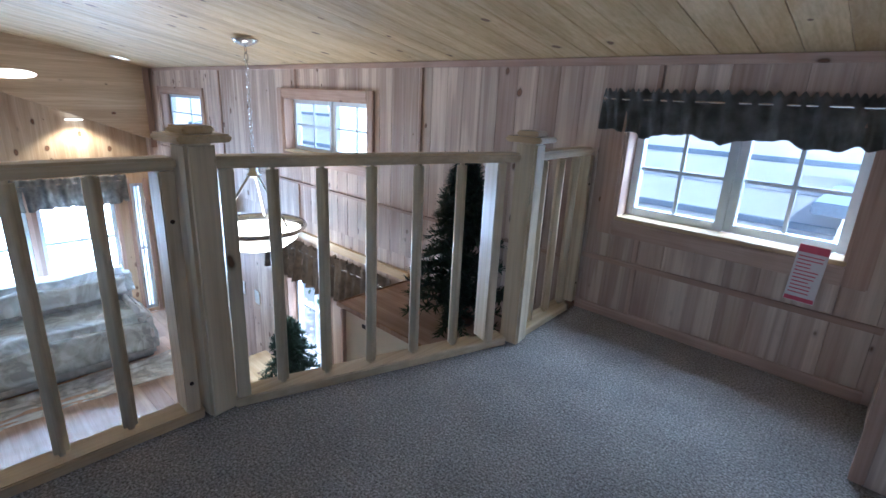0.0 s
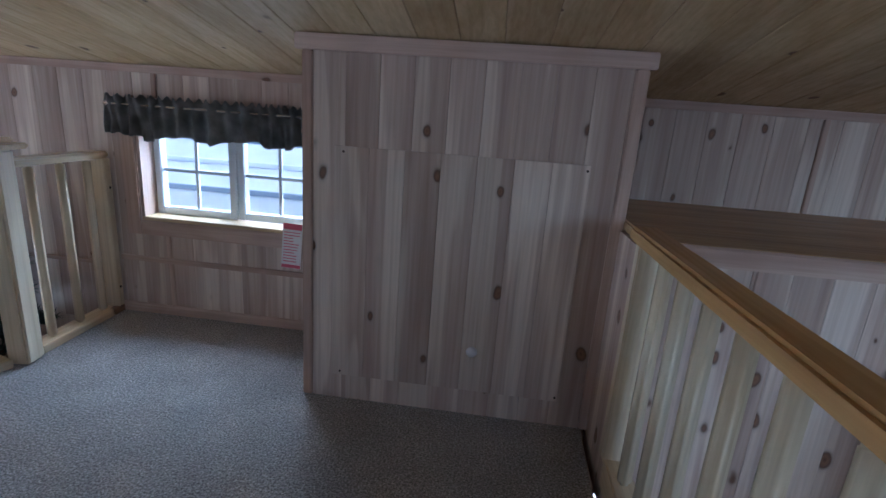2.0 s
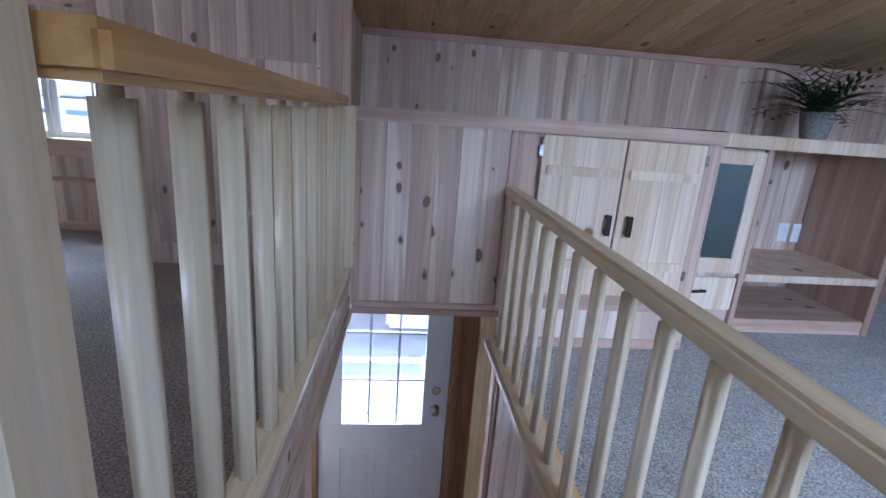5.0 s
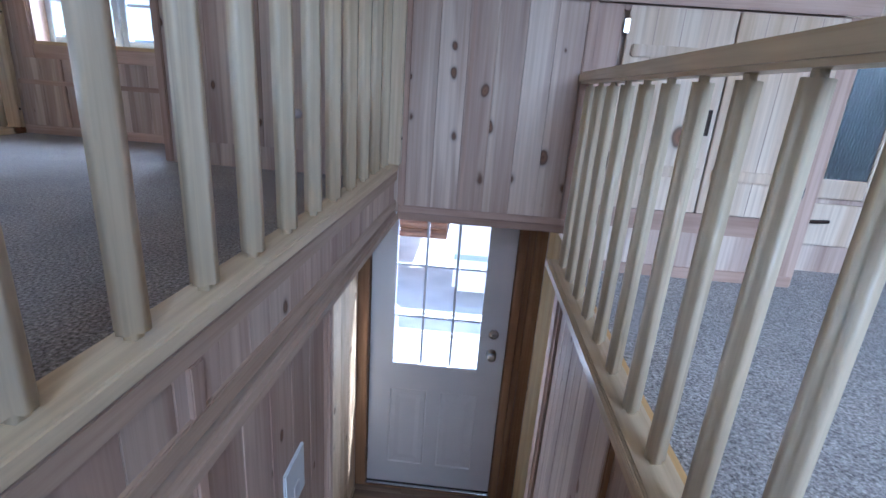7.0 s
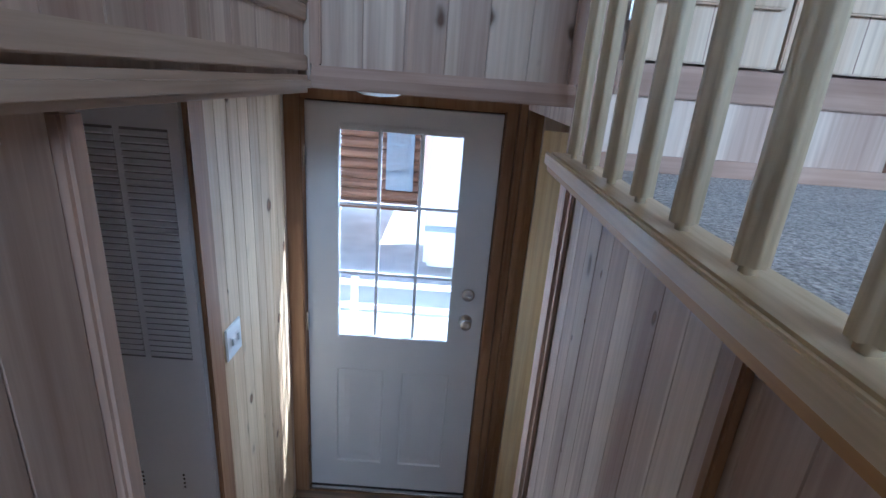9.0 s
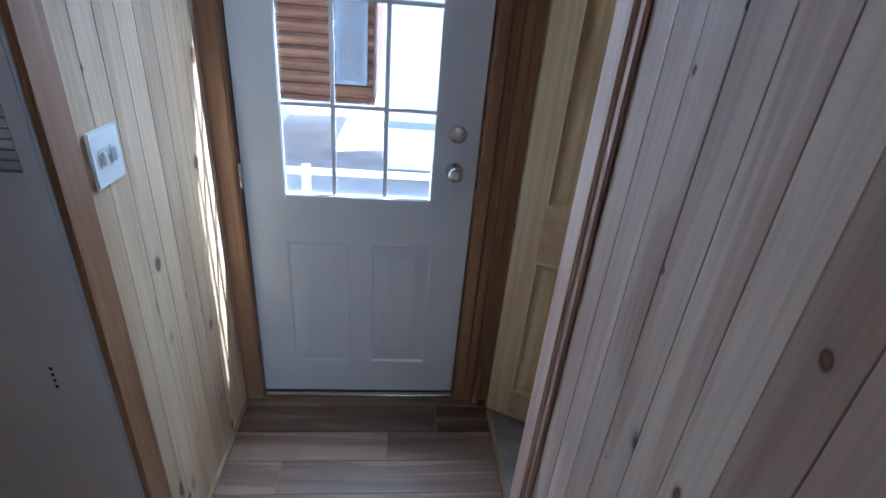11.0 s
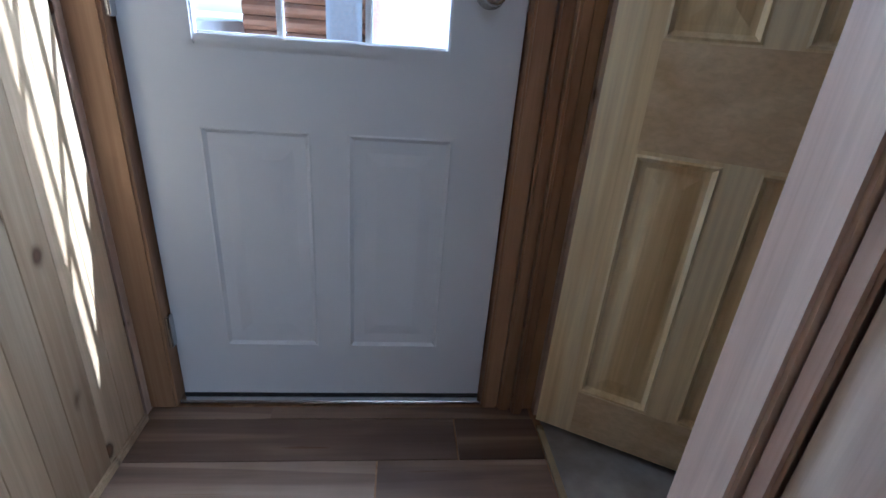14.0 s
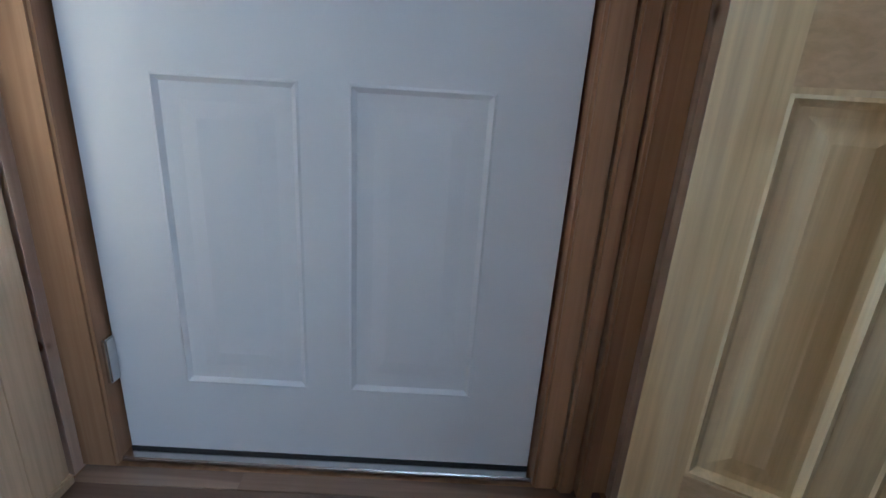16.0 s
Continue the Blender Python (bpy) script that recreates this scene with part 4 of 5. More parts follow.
def framed_panel(bm, x0, x1, z0, z1, y, holes, thick=0.04):
    us = sorted({x0, x1, *[h[0] for h in holes], *[h[1] for h in holes]})
    zs = sorted({z0, z1, *[h[2] for h in holes], *[h[3] for h in holes]})
    for a, b in zip(us, us[1:]):
        for c, d in zip(zs, zs[1:]):
            if not any(h[0] < (a + b) / 2 < h[1] and h[2] < (c + d) / 2 < h[3] for h in holes):
                box(bm, a, b, y, y + thick, c, d)
    bmesh.ops.remove_doubles(bm, verts=bm.verts[:], dist=1e-5)
    return bm


def raised_panel(bm, x0, x1, z0, z1, y, d=0.005, w1=0.014, w2=0.03, w3=0.03, lift=0.0035):
    """Moulded panel: a slope in, a flat groove, and a raised middle; front towards -y."""
    steps = [(0, 0), (w1 * 0.35, -0.002), (w1, d), (w1 + w2, d), (w1 + w2 + w3, d - lift)]
    rows = []
    for s, k in steps:
        rows.append([bm.verts.new(p) for p in ((x0 + s, y + k, z0 + s), (x1 - s, y + k, z0 + s), (x1 - s, y + k, z1 - s), (x0 + s, y + k, z1 - s))])
    for a, b in zip(rows, rows[1:]):
        for i in range(4):
            bm.faces.new((a[i], a[(i + 1) % 4], b[(i + 1) % 4], b[i]))
    bm.faces.new(rows[-1])


GL = (1.055, 1.628, -1.325, -0.285)
PA = [(1.047, 1.302, -2.136, -1.52), (1.388, 1.643, -2.136, -1.52)]
part("slab", framed_panel(bmesh.new(), DX0, DX1, DZ0, DZ1, DY, [GL, *PA]), WHITE, ed)
for q in PA:
    bm = bmesh.new()
    raised_panel(bm, *q, DY)
    part("moulded_panel", bm, WHITE, ed)
bm = bmesh.new()
fx0, fx1, fz0, fz1 = 1.038, 1.642, -1.342, -0.268
for q in ((fx0, fx0 + 0.028, fz0, fz1), (fx1 - 0.028, fx1, fz0, fz1), (fx0 + 0.028, fx1 - 0.028, fz0, fz0 + 0.028), (fx0 + 0.028, fx1 - 0.028, fz1 - 0.028, fz1)):
    box(bm, q[0], q[1], DY - 0.012, DY + 0.006, q[2], q[3], 0.005)
lf = part("window_frame", bm, WHITE, ed)
for i in (1, 2):
    c = GL[0] + (GL[1] - GL[0]) * i / 3
    part("glazing_bar", B(c - 0.008, c + 0.008, DY - 0.002, DY + 0.01, GL[2], GL[3], 0.003), WHITE, lf)
    c = GL[2] + (GL[3] - GL[2]) * i / 3
    part("glazing_bar", B(GL[0], GL[1], DY - 0.003, DY + 0.009, c - 0.008, c + 0.008, 0.003), WHITE, lf)
for i in range(3):
    for j in range(3):
        wv, hv = (GL[1] - GL[0]) / 3, (GL[3] - GL[2]) / 3
        pane = part("pane", B(GL[0] + wv * i, GL[0] + wv * (i + 1), DY + 0.016, DY + 0.02, GL[2] + hv * j, GL[2] + hv * (j + 1), 0), GLASS, lf)
        pane.visible_shadow = False
kx, kz = 1.7, -1.195
knob = part("knob", lathe(bmesh.new(), [(0, 0), (0.034, 0), (0.034, 0.006), (0.014, 0.012), (0.013, 0.03), (0.024, 0.036), (0.029, 0.048), (0.026, 0.06), (0.014, 0.066), (0.0, 0.066)], 28), NICKEL, ed, "satin nickel round knob")
knob.matrix_local = pose(kx, DY, kz, 90, 0, 0)
part("key_slot", B(kx - 0.003, kx + 0.003, DY - 0.068, DY - 0.064, kz - 0.009, kz + 0.009, 0.001), IRON, knob).matrix_parent_inverse = knob.matrix_local.inverted()
bolt = part("deadbolt", lathe(bmesh.new(), [(0, 0), (0.033, 0), (0.033, 0.008), (0.024, 0.014), (0, 0.014)], 28), NICKEL, ed, "satin nickel deadbolt turn")
bolt.matrix_local = pose(kx + 0.002, DY, kz + 0.142, 90, 0, 0)
part("turn_piece", B(kx - 0.012, kx + 0.016, DY - 0.032, DY - 0.012, kz + 0.137, kz + 0.147, 0.003), NICKEL, ed)
for z in (-2.08, -1.25, -0.42):
    part("hinge", B(DX0 - 0.0065, DX0 + 0.006, DY - 0.03, DY - 0.001, z - 0.05, z + 0.05, 0.003), NICKEL, ed)
part("latch_plate", B(DX1 + 0.001, DX1 + 0.006, DY - 0.004, DY + 0.02, kz - 0.03, kz + 0.03, 0), NICKEL, ed)
part("seal", B(DX0, DX1, DY - 0.002, DY + 0.03, DZ0 - 0.012, DZ0 - 0.001, 0), DARK, ed)
# hidden strips added behind the slab edges to block lamp light leaking in
for q in ((DX0 - 0.025, DX0 + 0.012, DZ0, -0.15), (DX1 - 0.012, DX1 + 0.025, DZ0, -0.15), (DX0, DX1, DZ1 - 0.012, -0.15)):
    part("weatherstrip", B(q[0], q[1], DY + 0.041, DY + 0.056, q[2], q[3], 0), DARK, ed)
part("threshold", B(DX0 - 0.02, DX1 + 0.02, DY - 0.028, DY + 0.05, FLOOR, FLOOR + 0.014, 0.003), NICKEL, ed, "metal threshold strip")
for q in ((LW - 0.01, DX0 - 0.006, FLOOR, -0.1), (DX1 + 0.006, 1.84, FLOOR, -0.1)):
    part("door_casing", B(q[0], q[1], DY - 0.045, DY + 0.06, q[2], q[3], 0.006), BROWN, ed)
part("door_casing", B(DX0 - 0.006, DX1 + 0.006, DY - 0.045, DY + 0.06, -0.175, -0.1, 0.006), BROWN, ed)
for i, (a, b, c) in enumerate(((1.843, 1.878, 0.03), (1.881, 1.912, 0.012), (1.914, 1.955, 0.036))):
    structure("trim_door", B(a, b, DY - 0.085 + c, DY + 0.06, FLOOR, -0.1, 0.006), BROWN, "stained layered trim beside the entry door", "trim")
# round ceiling lamp over the entry
el = thing("ceiling_light", "small round white ceiling light over the entry", "ceiling light")
part("dome", lathe(bmesh.new(), [(0.0, -0.03), (0.05, -0.026), (0.085, -0.012), (0.09, 0.0), (0, 0)], 24), PLATE, el)
el.matrix_world = pose(1.33, 1.62, -0.09)

# inner pine door, ajar in the doorway on the stairwell wall
idr = tagged(thing("door_2", "ajar yellow pine panel door beside the entry", "door"), kind="structure")
IW, IH = 0.62, 2.08
zs = [(0.2, 0.92), (1.14, 1.24), (1.36, 1.78)]
xs = [(0.1, 0.275), (0.345, 0.52)]
IP = [(a, b, c, d) for c, d in ((0.15, 0.815), (1.05, 1.95)) for a, b in xs]
part("slab", framed_panel(bmesh.new(), 0, IW, 0, IH, 0, IP, 0.035), DOOR_PINE, idr)
for q in IP:
    bm = bmesh.new()
    raised_panel(bm, *q, 0, 0.012, 0.016, 0.012, 0.035, 0.008)
    part("raised_panel", bm, DOOR_PINE, idr)
for z0, z1 in ((0.0, 0.146), (0.82, 1.045)):
    part("cross_rail", B(0.1, 0.52, -0.0015, 0.002, z0 + 0.004, z1, 0.001), PINE_X, idr, "level-grained cross rail")
idr.matrix_world = pose(1.945, 2.175, FLOOR + 0.022, 0, 0, -29.5)
for q in ((1.455, 1.545, FLOOR, SIDE - 0.03),):
    structure("trim_doorway", B(RW - 0.02, RW + 0.1, *q, 0.006), wood("pale_casing", (0.72, 0.56, 0.46), (0.62, 0.46, 0.37), (0.5, 0.35, 0.27), knots=0), "pale cedar casing at the doorway", "trim")
    structure("trim_doorway", B(RW - 0.012, RW - 0.0, 1.42, 1.452, FLOOR, SIDE - 0.03, 0.006), CEDAR_UP, "thin casing strip at the doorway", "trim")
structure("floor_strip", B(1.945, 1.966, 1.5, 2.17, FLOOR, FLOOR + 0.006, 0.002), NICKEL, "metal strip between the two floors", "trim")
structure("bath_floor", B(1.966, 3.2, 0.9, WALL, FLOOR - 0.003, FLOOR + 0.001, 0), plain("stone_vinyl", (0.30, 0.27, 0.24), 0.5, spots=0.25, scale=14), "mottled stone vinyl floor in the side room", "floor")
structure("wall_bath", B(2.9, 3.0, 0.9, WALL, FLOOR, SIDE - 0.1, 0), CEDAR, "plain wall of the side room")
structure("wall_bath_back", B(1.98, 2.9, 0.85, 0.9, FLOOR, SIDE - 0.1, 0), CEDAR, "plain wall of the side room")
structure("baseboard_hall", B(LW, LW + 0.012, 1.512, WALL - 0.002, FLOOR, FLOOR + 0.025, 0.004), HALL_PINE, "thin shoe moulding at the entry", "baseboard")

# stairs under the walk
st = thing("staircase", "steep boxed stairs of varnished pine between the walls", "stairs")
N, TOP, BOT = 10, -0.95, 1.0
for i in range(N):
    ztop = SIDE + (FLOOR - SIDE) * (i + 1) / (N + 1)
    ya = TOP + (BOT - TOP) * i / N
    yb = TOP + (BOT - TOP) * (i + 1) / N
    part("tread", B(1.155, 1.9, ya - 0.02, yb + 0.02, ztop - 0.03, ztop, 0.004), PINE_X, st)
    part("riser", B(1.155, 1.9, ya - 0.012, ya, ztop, ztop + (SIDE - FLOOR) / (N + 1) - 0.03, 0), CEDAR, st)
part("riser", B(1.155, 1.9, BOT - 0.012, BOT, FLOOR, FLOOR + (SIDE - FLOOR) / (N + 1) - 0.03, 0), CEDAR, st)

# ---------------------------------------------------------------- living and dining area below the loft
chest = thing("kitchen_cabinet", "tall cream kitchen cabinet with a dark-edged pine top", "cabinet")
KX0, KX1, KY0, KZ = -2.3, -1.3, 1.565, -0.2
part("body", B(KX0 + 0.03, KX1, KY0 + 0.03, WALL - 0.03, FLOOR, KZ - 0.03, 0.004), CREAM, chest)
part("top", B(KX0, KX1, KY0, WALL - 0.02, KZ - 0.03, KZ, 0.004), CEDAR_TRIM, chest)
part("dark_edge", B(KX0 - 0.004, KX1, KY0 - 0.008, KY0, KZ - 0.022, KZ + 0.006, 0), BROWN, chest)
part("dark_edge", B(KX0 - 0.008, KX0, KY0 - 0.008, WALL - 0.02, KZ - 0.022, KZ + 0.006, 0), BROWN, chest)
part("upright_trim", B(KX0 - 0.0, KX0 + 0.03, KY0 + 0.01, KY0 + 0.07, FLOOR, KZ - 0.03, 0.004), CEDAR_UP, chest)
part("upright_trim", B(KX0 - 0.0, KX0 + 0.028, KY0 + 0.14, KY0 + 0.18, FLOOR, KZ - 0.03, 0.004), CEDAR_UP, chest)
part("hinge", B(KX0 + 0.2, KX0 + 0.25, KY0 + 0.02, KY0 + 0.03, KZ - 0.1, KZ - 0.08, 0.001), IRON, chest)


def fir(name, label, x, y, z, h, r, seed, trunk0=0.05, n=90):
    t = thing(name, label, "artificial tree")
    part("trunk", tube(bmesh.new(), (0, 0, 0), (0, 0, h), 0.014, 0.004, 8), BARK, t)
    part("base", lathe(bmesh.new(), [(0, 0), (0.09, 0), (0.09, 0.02), (0.03, 0.05), (0, 0.05)], 16), BARK, t)
    rgt = random.Random(seed)
    bm = bmesh.new()
    for k in range(n):
        s = (k + rgt.random()) / n
        zz = trunk0 + (h - trunk0) * s
        ln = r * (1 - s) ** 0.75 * rgt.uniform(0.55, 1.1) + 0.04
        ang = k * 2.4 + rgt.uniform(-0.3, 0.3)
        d = Vector((math.cos(ang), math.sin(ang), rgt.uniform(-0.05, 0.35))).normalized()
        for i in range(14):
            u = (i + 0.5) / 14
            c = Vector((0, 0, zz)) + d * ln * u + Vector((0, 0, -0.06 * u * u))
            for m in range(6):
                q = Vector((rgt.uniform(-1, 1), rgt.uniform(-1, 1), rgt.uniform(-0.6, 0.8))) * 0.8 + d * 0.8
                leaf_strip(bm, [c, c + q.normalized() * 0.024, c + q.normalized() * 0.06], 0.007)
    tagged(part("needles", bm, NEEDLE, t), kind="stuff")
    t.matrix_world = pose(x, y, z)


fir("artificial_fir", "dark green artificial fir tree on the kitchen cabinet", -1.66, 1.92, KZ, 0.9, 0.27, 3, n=130)
fir("table_fir", "small green fir plant on the dining table", -3.62, 1.95, -1.58, 0.66, 0.27, 8, n=70)

# pendant lamp
pd = thing("pendant_lamp", "hanging nickel pendant with a lit alabaster bowl on a chain", "pendant lamp")
PX, PY = -3.36, 1.6
ct = ceil_z(PY)
part("canopy", lathe(bmesh.new(), [(0, 0), (0.085, 0), (0.085, -0.012), (0.06, -0.03), (0.02, -0.05), (0, -0.05)], 24), NICKEL, pd).matrix_local = pose(0, 0, ct - 0.005)
bm = bmesh.new()
zz, k = ct - 0.05, 0
while zz > 0.47:
    for i in range(10):
        a0, a1 = 6.283 * i / 10, 6.283 * (i + 1) / 10
        c0, c1 = Vector((math.cos(a0) * 0.012, 0, math.sin(a0) * 0.026)), Vector((math.cos(a1) * 0.012, 0, math.sin(a1) * 0.026))
        if k % 2:
            c0, c1 = Vector((0, c0.x, c0.z)), Vector((0, c1.x, c1.z))
        tube(bm, c0 + Vector((0, 0, zz - 0.026)), c1 + Vector((0, 0, zz - 0.026)), 0.0035, None, 5)
    zz -= 0.043
    k += 1
part("chain", bm, NICKEL, pd)
part("hub", lathe(bmesh.new(), [(0, 0.05), (0.012, 0.05), (0.03, 0.03), (0.03, 0), (0.05, -0.01), (0.05, -0.025), (0, -0.03)], 18), NICKEL, pd).matrix_local = pose(0, 0, 0.43)
for i in range(3):
    a = 2.09 * i + 0.4
    part("arm", tube(bmesh.new(), (0.03 * math.cos(a), 0.03 * math.sin(a), 0.42), (0.27 * math.cos(a), 0.27 * math.sin(a), 0.06), 0.009), NICKEL, pd)
part("rim", lathe(bmesh.new(), [(0.33, 0.05), (0.345, 0.06), (0.35, 0.04), (0.3, 0.0), (0.29, 0.01), (0.33, 0.05)], 36), NICKEL, pd)
part("bowl", lathe(bmesh.new(), [(0.3, 0.01), (0.27, -0.05), (0.2, -0.1), (0.1, -0.13), (0.0, -0.135)], 36), LAMP, pd, "glowing cream alabaster bowl")
pd.matrix_world = pose(PX, PY, 0)

# dining table and chair
tb = thing("dining_table", "pale pine dining table under the pendant", "table")
part("tabletop", B(-4.4, -3.1, 1.25, 2.1, -1.62, -1.58, 0.008), PINE_X, tb)
for xx in (-4.32, -3.18):
    for yy in (1.33, 2.02):
        part("leg", B(xx - 0.035, xx + 0.035, yy - 0.035, yy + 0.035, FLOOR, -1.62, 0.006), PINE, tb)


def chair(x, y, turn):
    t = thing("dining_chair", "pine dining chair with a slatted crossed back", "chair", group="chairs at the dining table")
    part("seat", B(-0.22, 0.22, -0.22, 0.22, 0.43, 0.465, 0.01), PINE, t)
    for sx in (-0.19, 0.19):
        part("leg", B(sx - 0.02, sx + 0.02, 0.17, 0.21, 0, 0.43, 0.005), PINE, t)
        part("leg", B(sx - 0.02, sx + 0.02, -0.21, -0.17, 0, 1.0, 0.005), PINE, t)
    bm = bmesh.new()
    for i in range(9):
        a = -0.2 + 0.4 * i / 8
        box(bm, a - 0.026, a + 0.026, -0.215 - 0.02 * math.sin(i / 8 * 3.14), -0.19 - 0.02 * math.sin(i / 8 * 3.14), 0.95 + 0.05 * math.sin(i / 8 * 3.14), 1.03 + 0.05 * math.sin(i / 8 * 3.14))
    part("crest_rail", bm, PINE, t)
    for i in range(5):
        a = -0.14 + 0.07 * i
        part("back_slat", tube(bmesh.new(), (a, -0.19, 0.465), (a * 0.4 + 0.06 * (i % 2 - 0.5), -0.2, 0.98), 0.011, None, 8), PINE, t)
    t.matrix_world = pose(x, y, FLOOR, 0, 0, turn)


chair(-4.85, 1.8, -90)

# sofa wrapped in film
sf = thing("sofa", "grey sofa wrapped in clear plastic film by the windows", "sofa")
SX0, SX1, SY0, SY1 = -7.45, -6.4, -0.95, 1.62


def soft_box(x0, x1, y0, y1, z0, z1, r=0.08, wob=0.0, cuts=6):
    bm = B(x0, x1, y0, y1, z0, z1, r)
    if wob:
        bmesh.ops.subdivide_edges(bm, edges=bm.edges[:], cuts=cuts, use_grid_fill=True)
        for v in bm.verts:
            v.co += noise.noise_vector(v.co * 2.6) * wob + noise.noise_vector(v.co * 8) * wob * 0.45
    for f in bm.faces:
        f.smooth = True
    return bm


part("base", soft_box(SX0, SX1, SY0, SY1, FLOOR + 0.03, FLOOR + 0.42, 0.04), UPHOLSTERY, sf)
part("backrest", soft_box(SX0, SX0 + 0.32, SY0, SY1, FLOOR + 0.4, FLOOR + 0.98, 0.1), UPHOLSTERY, sf)
for yy in (SY0, SY1 - 0.25):
    part("armrest", soft_box(SX0 + 0.1, SX1 - 0.02, yy, yy + 0.25, FLOOR + 0.4, FLOOR + 0.66, 0.1), UPHOLSTERY, sf)
for i in range(3):
    a = SY0 + 0.25 + (SY1 - SY0 - 0.5) * i / 3
    part("seat_cushion", soft_box(SX0 + 0.3, SX1 - 0.02, a + 0.01, a + (SY1 - SY0 - 0.5) / 3 - 0.01, FLOOR + 0.42, FLOOR + 0.58, 0.06), UPHOLSTERY, sf)
part("film_wrap", soft_box(SX0 - 0.03, SX1 + 0.03, SY0 - 0.03, SY1 + 0.03, FLOOR + 0.06, FLOOR + 0.6, 0.08, 0.045), FILM, sf, "crinkled clear plastic wrap")
part("film_wrap", soft_box(SX0 - 0.03, SX0 + 0.4, SY0 - 0.03, SY1 + 0.03, FLOOR + 0.58, FLOOR + 1.03, 0.1, 0.05), FILM, sf, "crinkled clear plastic wrap")
ff = thing("plastic_sheet", "loose clear plastic sheet on the plank floor", "plastic sheet")
bm = bmesh.new()
bmesh.ops.create_grid(bm, x_segments=40, y_segments=40, size=0.5)
for v in bm.verts:
    v.co = Vector((-6.1 + v.co.x * 0.6, 0.5 + v.co.y * 2.6, FLOOR + 0.02 + 0.02 * (noise.noise(v.co * 9) + 0.6)))
part("sheet", bm, FILM, ff)
# box-like cardboard cover on the floor near the loft edge
bench = thing("stair_landing", "raised plank platform beside the living area", "platform")
part("deck", B(-6.05, -1.5, SOUTH, 0.88, FLOOR, FLOOR + 0.03, 0.004), LIVING, bench)

# ceiling downlights over the living area
for xx, yy in ((-6.9, 1.78),):
    dl = thing("downlight", "lit round recessed downlight in the ceiling", "downlight")
    part("trim_ring", lathe(bmesh.new(), [(0.075, 0), (0.1, 0), (0.1, -0.008), (0.075, -0.004)], 24), PLATE, dl)
    part("lens", lathe(bmesh.new(), [(0, -0.002), (0.075, -0.002)], 24), LENS, dl)
    dl.matrix_world = pose(xx, yy, ceil_z(yy) - 0.002, -math.degrees(math.atan(SLOPE)), 0, 0)
dl = thing("wall_light", "lit oval light on the dormer cheek", "downlight")
part("lens", lathe(bmesh.new(), [(0, 0.012), (0.1, 0.008), (0.12, 0)], 24), LENS, dl)
dl.matrix_world = pose(DORMER + 0.002, 0.83, 1.04, 0, 90, 0) @ Matrix.Diagonal((0.4, 1.9, 1, 1))
dl = thing("wall_light", "warm downlight washing the far gable wall", "downlight")
part("lens", lathe(bmesh.new(), [(0, -0.012), (0.08, -0.008), (0.1, 0)], 24), LENS, dl)
dl.matrix_world = pose(GABLE + 0.12, 1.4, 0.53)
warm = new("gable_downlight", bpy.data.lights.new("gable_downlight", "SPOT"))
warm.data.energy, warm.data.color, warm.data.spot_size, warm.data.shadow_soft_size = 25, (1, 0.75, 0.45), radians(120), 0.08
warm.matrix_world = look((GABLE + 0.2, 1.4, 0.48), (GABLE, 1.4, -1))
outlet("wall_outlet", "white outlet plate near the dining chair", "-y", -5.05, WALL - 0.003, -1.1, 0.1, 0.15)
outlet("wall_outlet", "white outlet plate near the dining chair", "-y", -4.72, WALL - 0.003, -1.12, 0.1, 0.15)
sp = thing("wall_speaker", "small dark box on the wall by the dining area", "speaker")
part("case", B(-5.3, -5.07, WALL - 0.1, WALL - 0.004, -0.27, -0.1, 0.01), BROWN, sp)
structure("roof_panel", B(GABLE, DORMER - 0.1, SOUTH, WALL, 1.35, 1.45, 0), CEILING_WOOD, "pine ceiling of the far end", "ceiling")

# ---------------------------------------------------------------- outside
structure("ground", B(-400, 400, -400, 400, FLOOR - 0.8, FLOOR - 0.6, 0), CONCRETE, "pale sunlit gravel yard", "ground")


def log_house(x0, x1, y, z0, z1):
    h = thing("neighbour_cabin", "brown log-sided cabin with dark windows across the yard", "building")
    part("wall", B(x0, x1, y + 0.05, y + 3.5, z0, z1, 0), LOG, h)
    for i in range(int((z1 - z0) / 0.16)):
        part("log", tube(bmesh.new(), (x0, y + 0.06, z0 + 0.08 + i * 0.16), (x1, y + 0.06, z0 + 0.08 + i * 0.16), 0.088, None, 10), LOG, h)
    for wx in (x1 - 0.5,):
        w = part("window", B(wx, wx + 0.42, y - 0.08, y, z0 + 0.35, z0 + 1.75, 0.01), SLATE, h)
        for k in (0, 1):
            part("pane", B(wx + 0.06, wx + 0.36, y - 0.1, y - 0.085, z0 + 0.42 + k * 0.66, z0 + 1.03 + k * 0.66, 0), GLASS, w)
    part("roof", B(x0 - 0.4, x1 + 0.4, y - 0.5, y + 4, z1, z1 + 0.15, 0.02), SLATE, h)


log_house(-0.35, 1.12, 7.6, -2.1, -0.1)
wr = thing("white_metal_roof", "sunlit white ribbed roof of the next cabin", "roof")
bm = bmesh.new()
q = [bm.verts.new(p) for p in ((-22, 5.2, -1.3), (-0.5, 5.2, -1.3), (-0.5, 13, 1.25), (-22, 13, 1.25))]
bm.faces.new(q)
bmesh.ops.solidify(bm, geom=bm.faces[:], thickness=0.1)
part("sheet", bm, SIDING, wr)
for i in range(7):
    y = 5.7 + i * 1.05
    z = -1.3 + (y - 5.2) * 0.327
    part("rib", B(-22, -0.5, y, y + 0.06, z + 0.01, z + 0.1, 0.01), SLATE if i % 2 == 0 else SIDING, wr)
part("wall", B(-21.5, -0.7, 6.0, 12.5, FLOOR - 0.6, -1.4, 0), SIDING, wr)
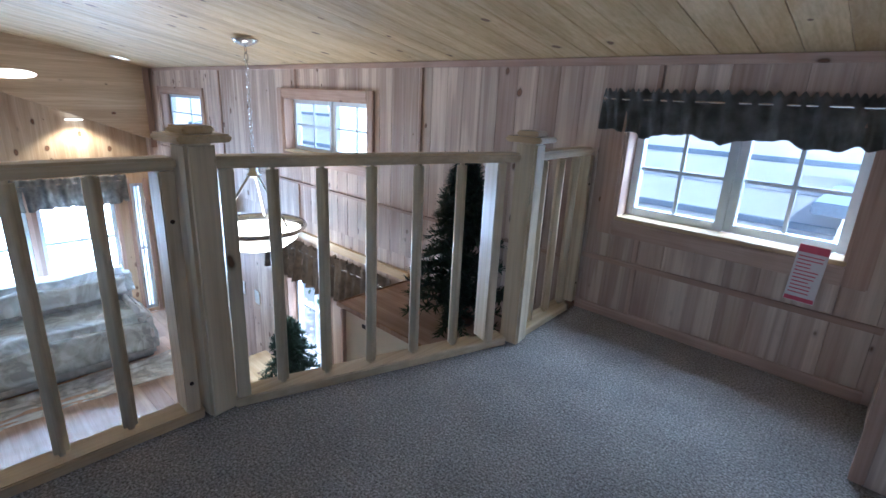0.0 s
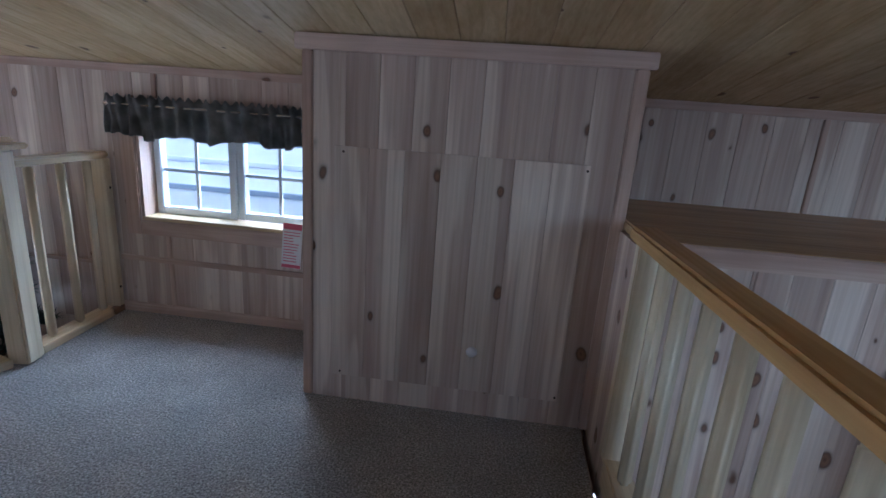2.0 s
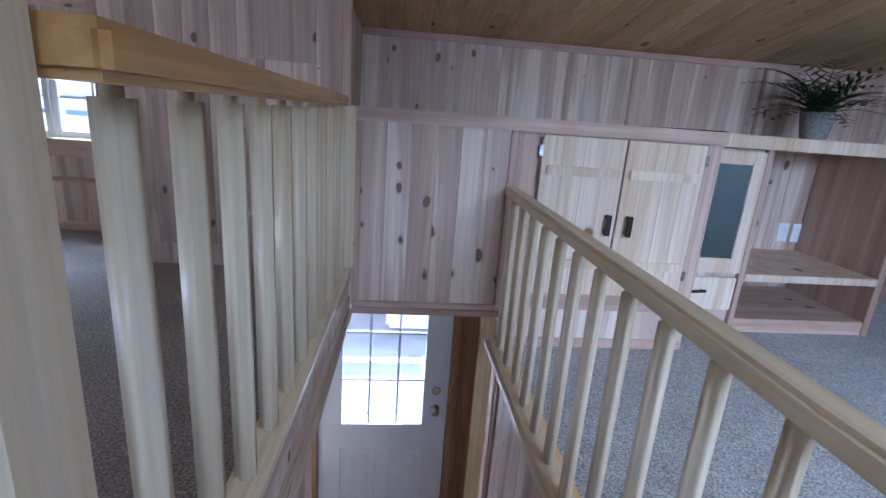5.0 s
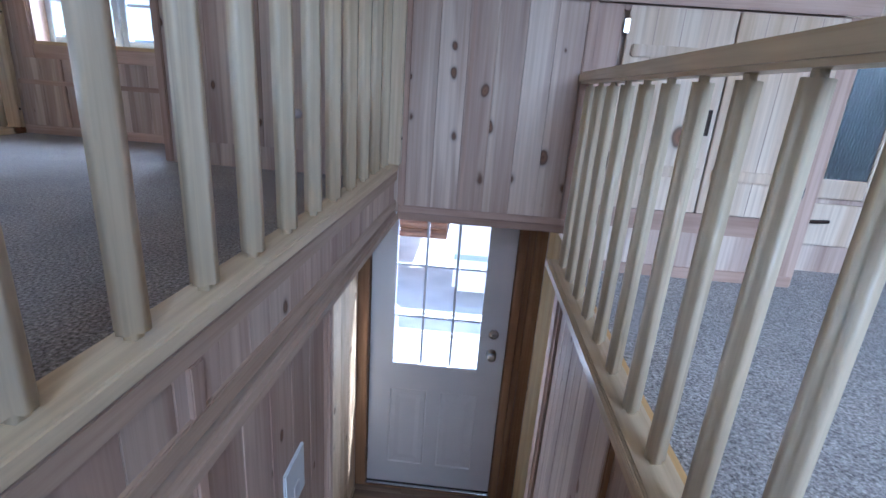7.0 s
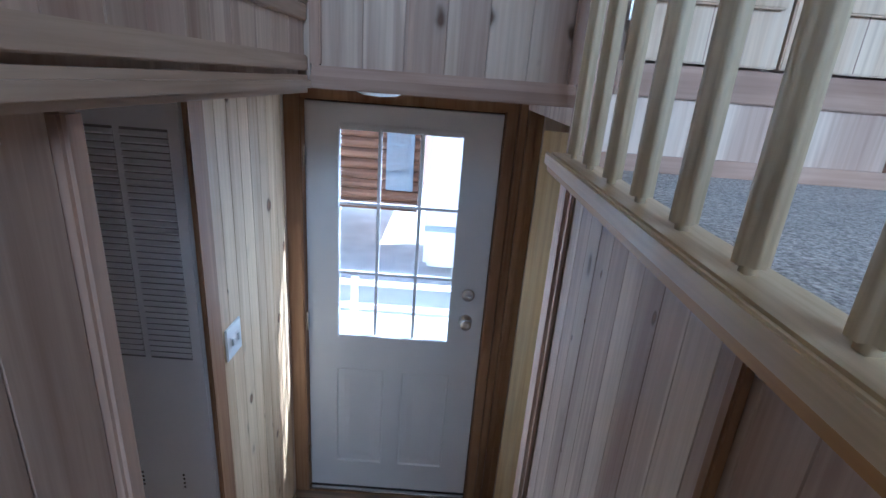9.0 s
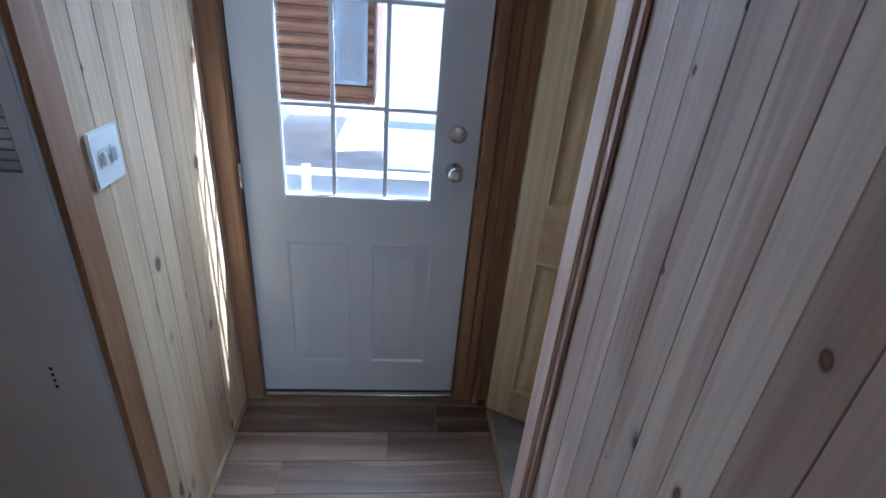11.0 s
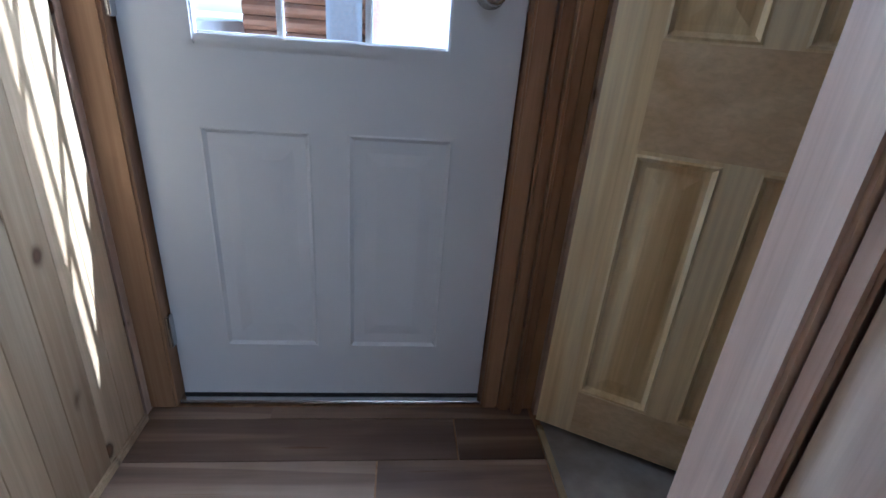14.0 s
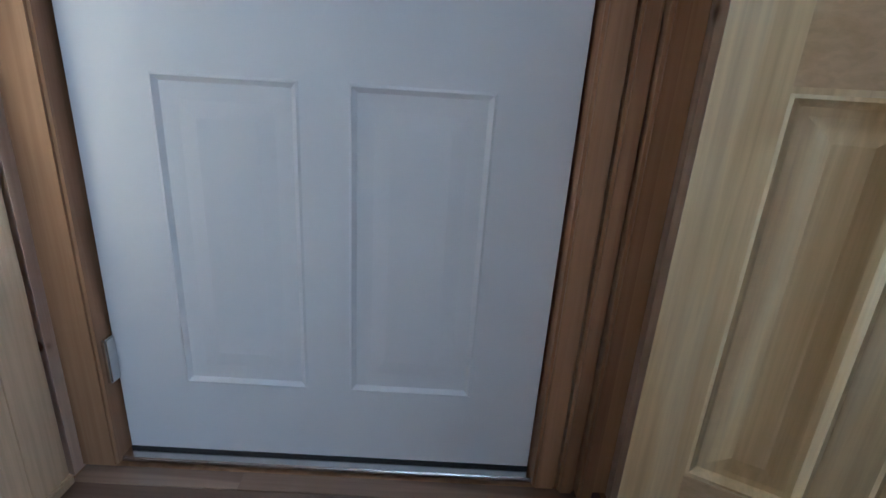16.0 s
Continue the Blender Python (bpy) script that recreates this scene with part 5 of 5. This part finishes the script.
bk = thing("white_trailer", "white parked trailer body in bright sun", "trailer")
part("body", B(1.3, 7.5, 6.6, 8.6, FLOOR - 0.3, 0.6, 0.06), SIDING, bk)
part("trim_band", B(1.3, 7.5, 6.585, 6.6, FLOOR + 0.25, FLOOR + 0.33, 0), SLATE, bk)
dk = thing("deck_step", "white painted deck and steps outside the door", "deck")
for i in range(12):
    part("deck_board", B(-0.3, 3.2, 2.5 + i * 0.145, 2.5 + i * 0.145 + 0.138, FLOOR - 0.16, FLOOR - 0.12, 0.004), SIDING, dk)
part("skirt", B(-0.3, 3.2, 2.5, 4.24, FLOOR - 0.6, FLOOR - 0.17, 0), SIDING, dk)
for z in (FLOOR + 0.18, FLOOR + 0.42):
    part("rail_bar", B(-0.3, 3.2, 4.2, 4.24, z, z + 0.05, 0.004), SIDING, dk)
for x in (-0.2, 0.75, 1.75, 2.75):
    part("rail_post", B(x, x + 0.06, 4.18, 4.24, FLOOR - 0.12, FLOOR + 0.5, 0.004), SIDING, dk)
rgs = random.Random(5)
sh = thing("shrub", "green shrub outside the dining window", "shrub")
bm = bmesh.new()
for i in range(1500):
    c = Vector((-5.8 + rgs.gauss(0, 0.9), 4.6 + rgs.gauss(0, 0.35), -1.6 + rgs.gauss(0, 0.45)))
    d = Vector((rgs.uniform(-1, 1), rgs.uniform(-1, 1), rgs.uniform(-1, 1))).normalized()
    leaf_strip(bm, [c, c + d * 0.05, c + d * 0.1], 0.025)
tagged(part("leaves", bm, LEAF, sh), kind="stuff")
for i in range(7):
    part("stem", tube(bmesh.new(), (-6.9 + i * 0.35, 4.6, FLOOR - 0.6), (-7.0 + i * 0.4, 4.6, -1.4), 0.02, 0.01, 6), BARK, sh)

# ---------------------------------------------------------------- boards of walls and floors
cladding(wall_north, "-y", WALL + 0.014, GABLE + 0.7, EAST, -0.07, CEIL0, [(h[0], h[1], h[2], h[3]) for h in HOLES[:3]], w=0.125, seed=11)
cladding(wall_north, "-y", WALL + 0.014, GABLE, LW - 0.1, FLOOR, -0.07, [W_DINE], w=0.15, seed=12)
cladding(closet, "-y", BY, BX0 + 0.022, BX1 - 0.03, 0, ceil_z(BY) - 0.05, w=0.115, seed=13)
cladding(closet, "-y", BY - 0.0148, 0.168, 1.01, 0.105, 0.953, w=0.125, t=0.011, seed=23)
cladding(closet, "+x", BX1, BY + 0.03, WALL, 0.79, ceil_z(WALL), w=0.12, seed=14)
cladding(bulk, "-y", FY + 0.014, 1.215, 1.835, -0.045, 0.735, w=0.1, seed=15)
cladding(hall_left, "+x", LW - 0.014, 1.511, WALL, FLOOR, -0.1, w=0.085, mat=HALL_PINE, seed=16)
cladding(well_left, "+x", 1.112, -1.2, 0.603, FLOOR, -0.105, w=0.11, seed=17)
cladding(hall_right, "-x", RW + 0.014, -1.2, 1.42, FLOOR, SIDE - 0.014, w=0.088, seed=18)

# vinyl planks, laid along x
planks = thing("floor_planks", "brown wood-look vinyl planks", "floor", kind="structure")
rgp = random.Random(21)


def lay(x0, x1, y0, y1, w, length, mat):
    y, row = y0, 0
    while y < y1 - 0.01:
        b = min(w, y1 - y)
        x = x0 - rgp.uniform(0, length * 0.8)
        while x < x1:
            a, c = max(x, x0), min(x + length, x1)
            if c - a > 0.02:
                key = ("plank", round(c - a, 2), round(b, 3), mat.name)
                if key not in BOARD:
                    BOARD[key] = mesh_of("plank", B(0, round(c - a, 2) - 0.002, 0, b - 0.002, -0.004, 0, 0.0008), mat)
                ob = new("plank", BOARD[key])
                ob.parent = planks
                ob.matrix_local = pose(a, y, FLOOR + rgp.uniform(-0.0004, 0.0004))
            x += length
        y += w


lay(0.3, 1.15, 0.64, 1.0, 0.15, 0.9, VINYL)
lay(0.3, LW, 1.0, 1.43, 0.15, 0.9, VINYL)
lay(LW, 1.945, 1.0, WALL + 0.05, 0.15, 0.9, VINYL)
lay(-7.85, -1.5, 0.885, 2.2, 0.18, 1.2, LIVING)
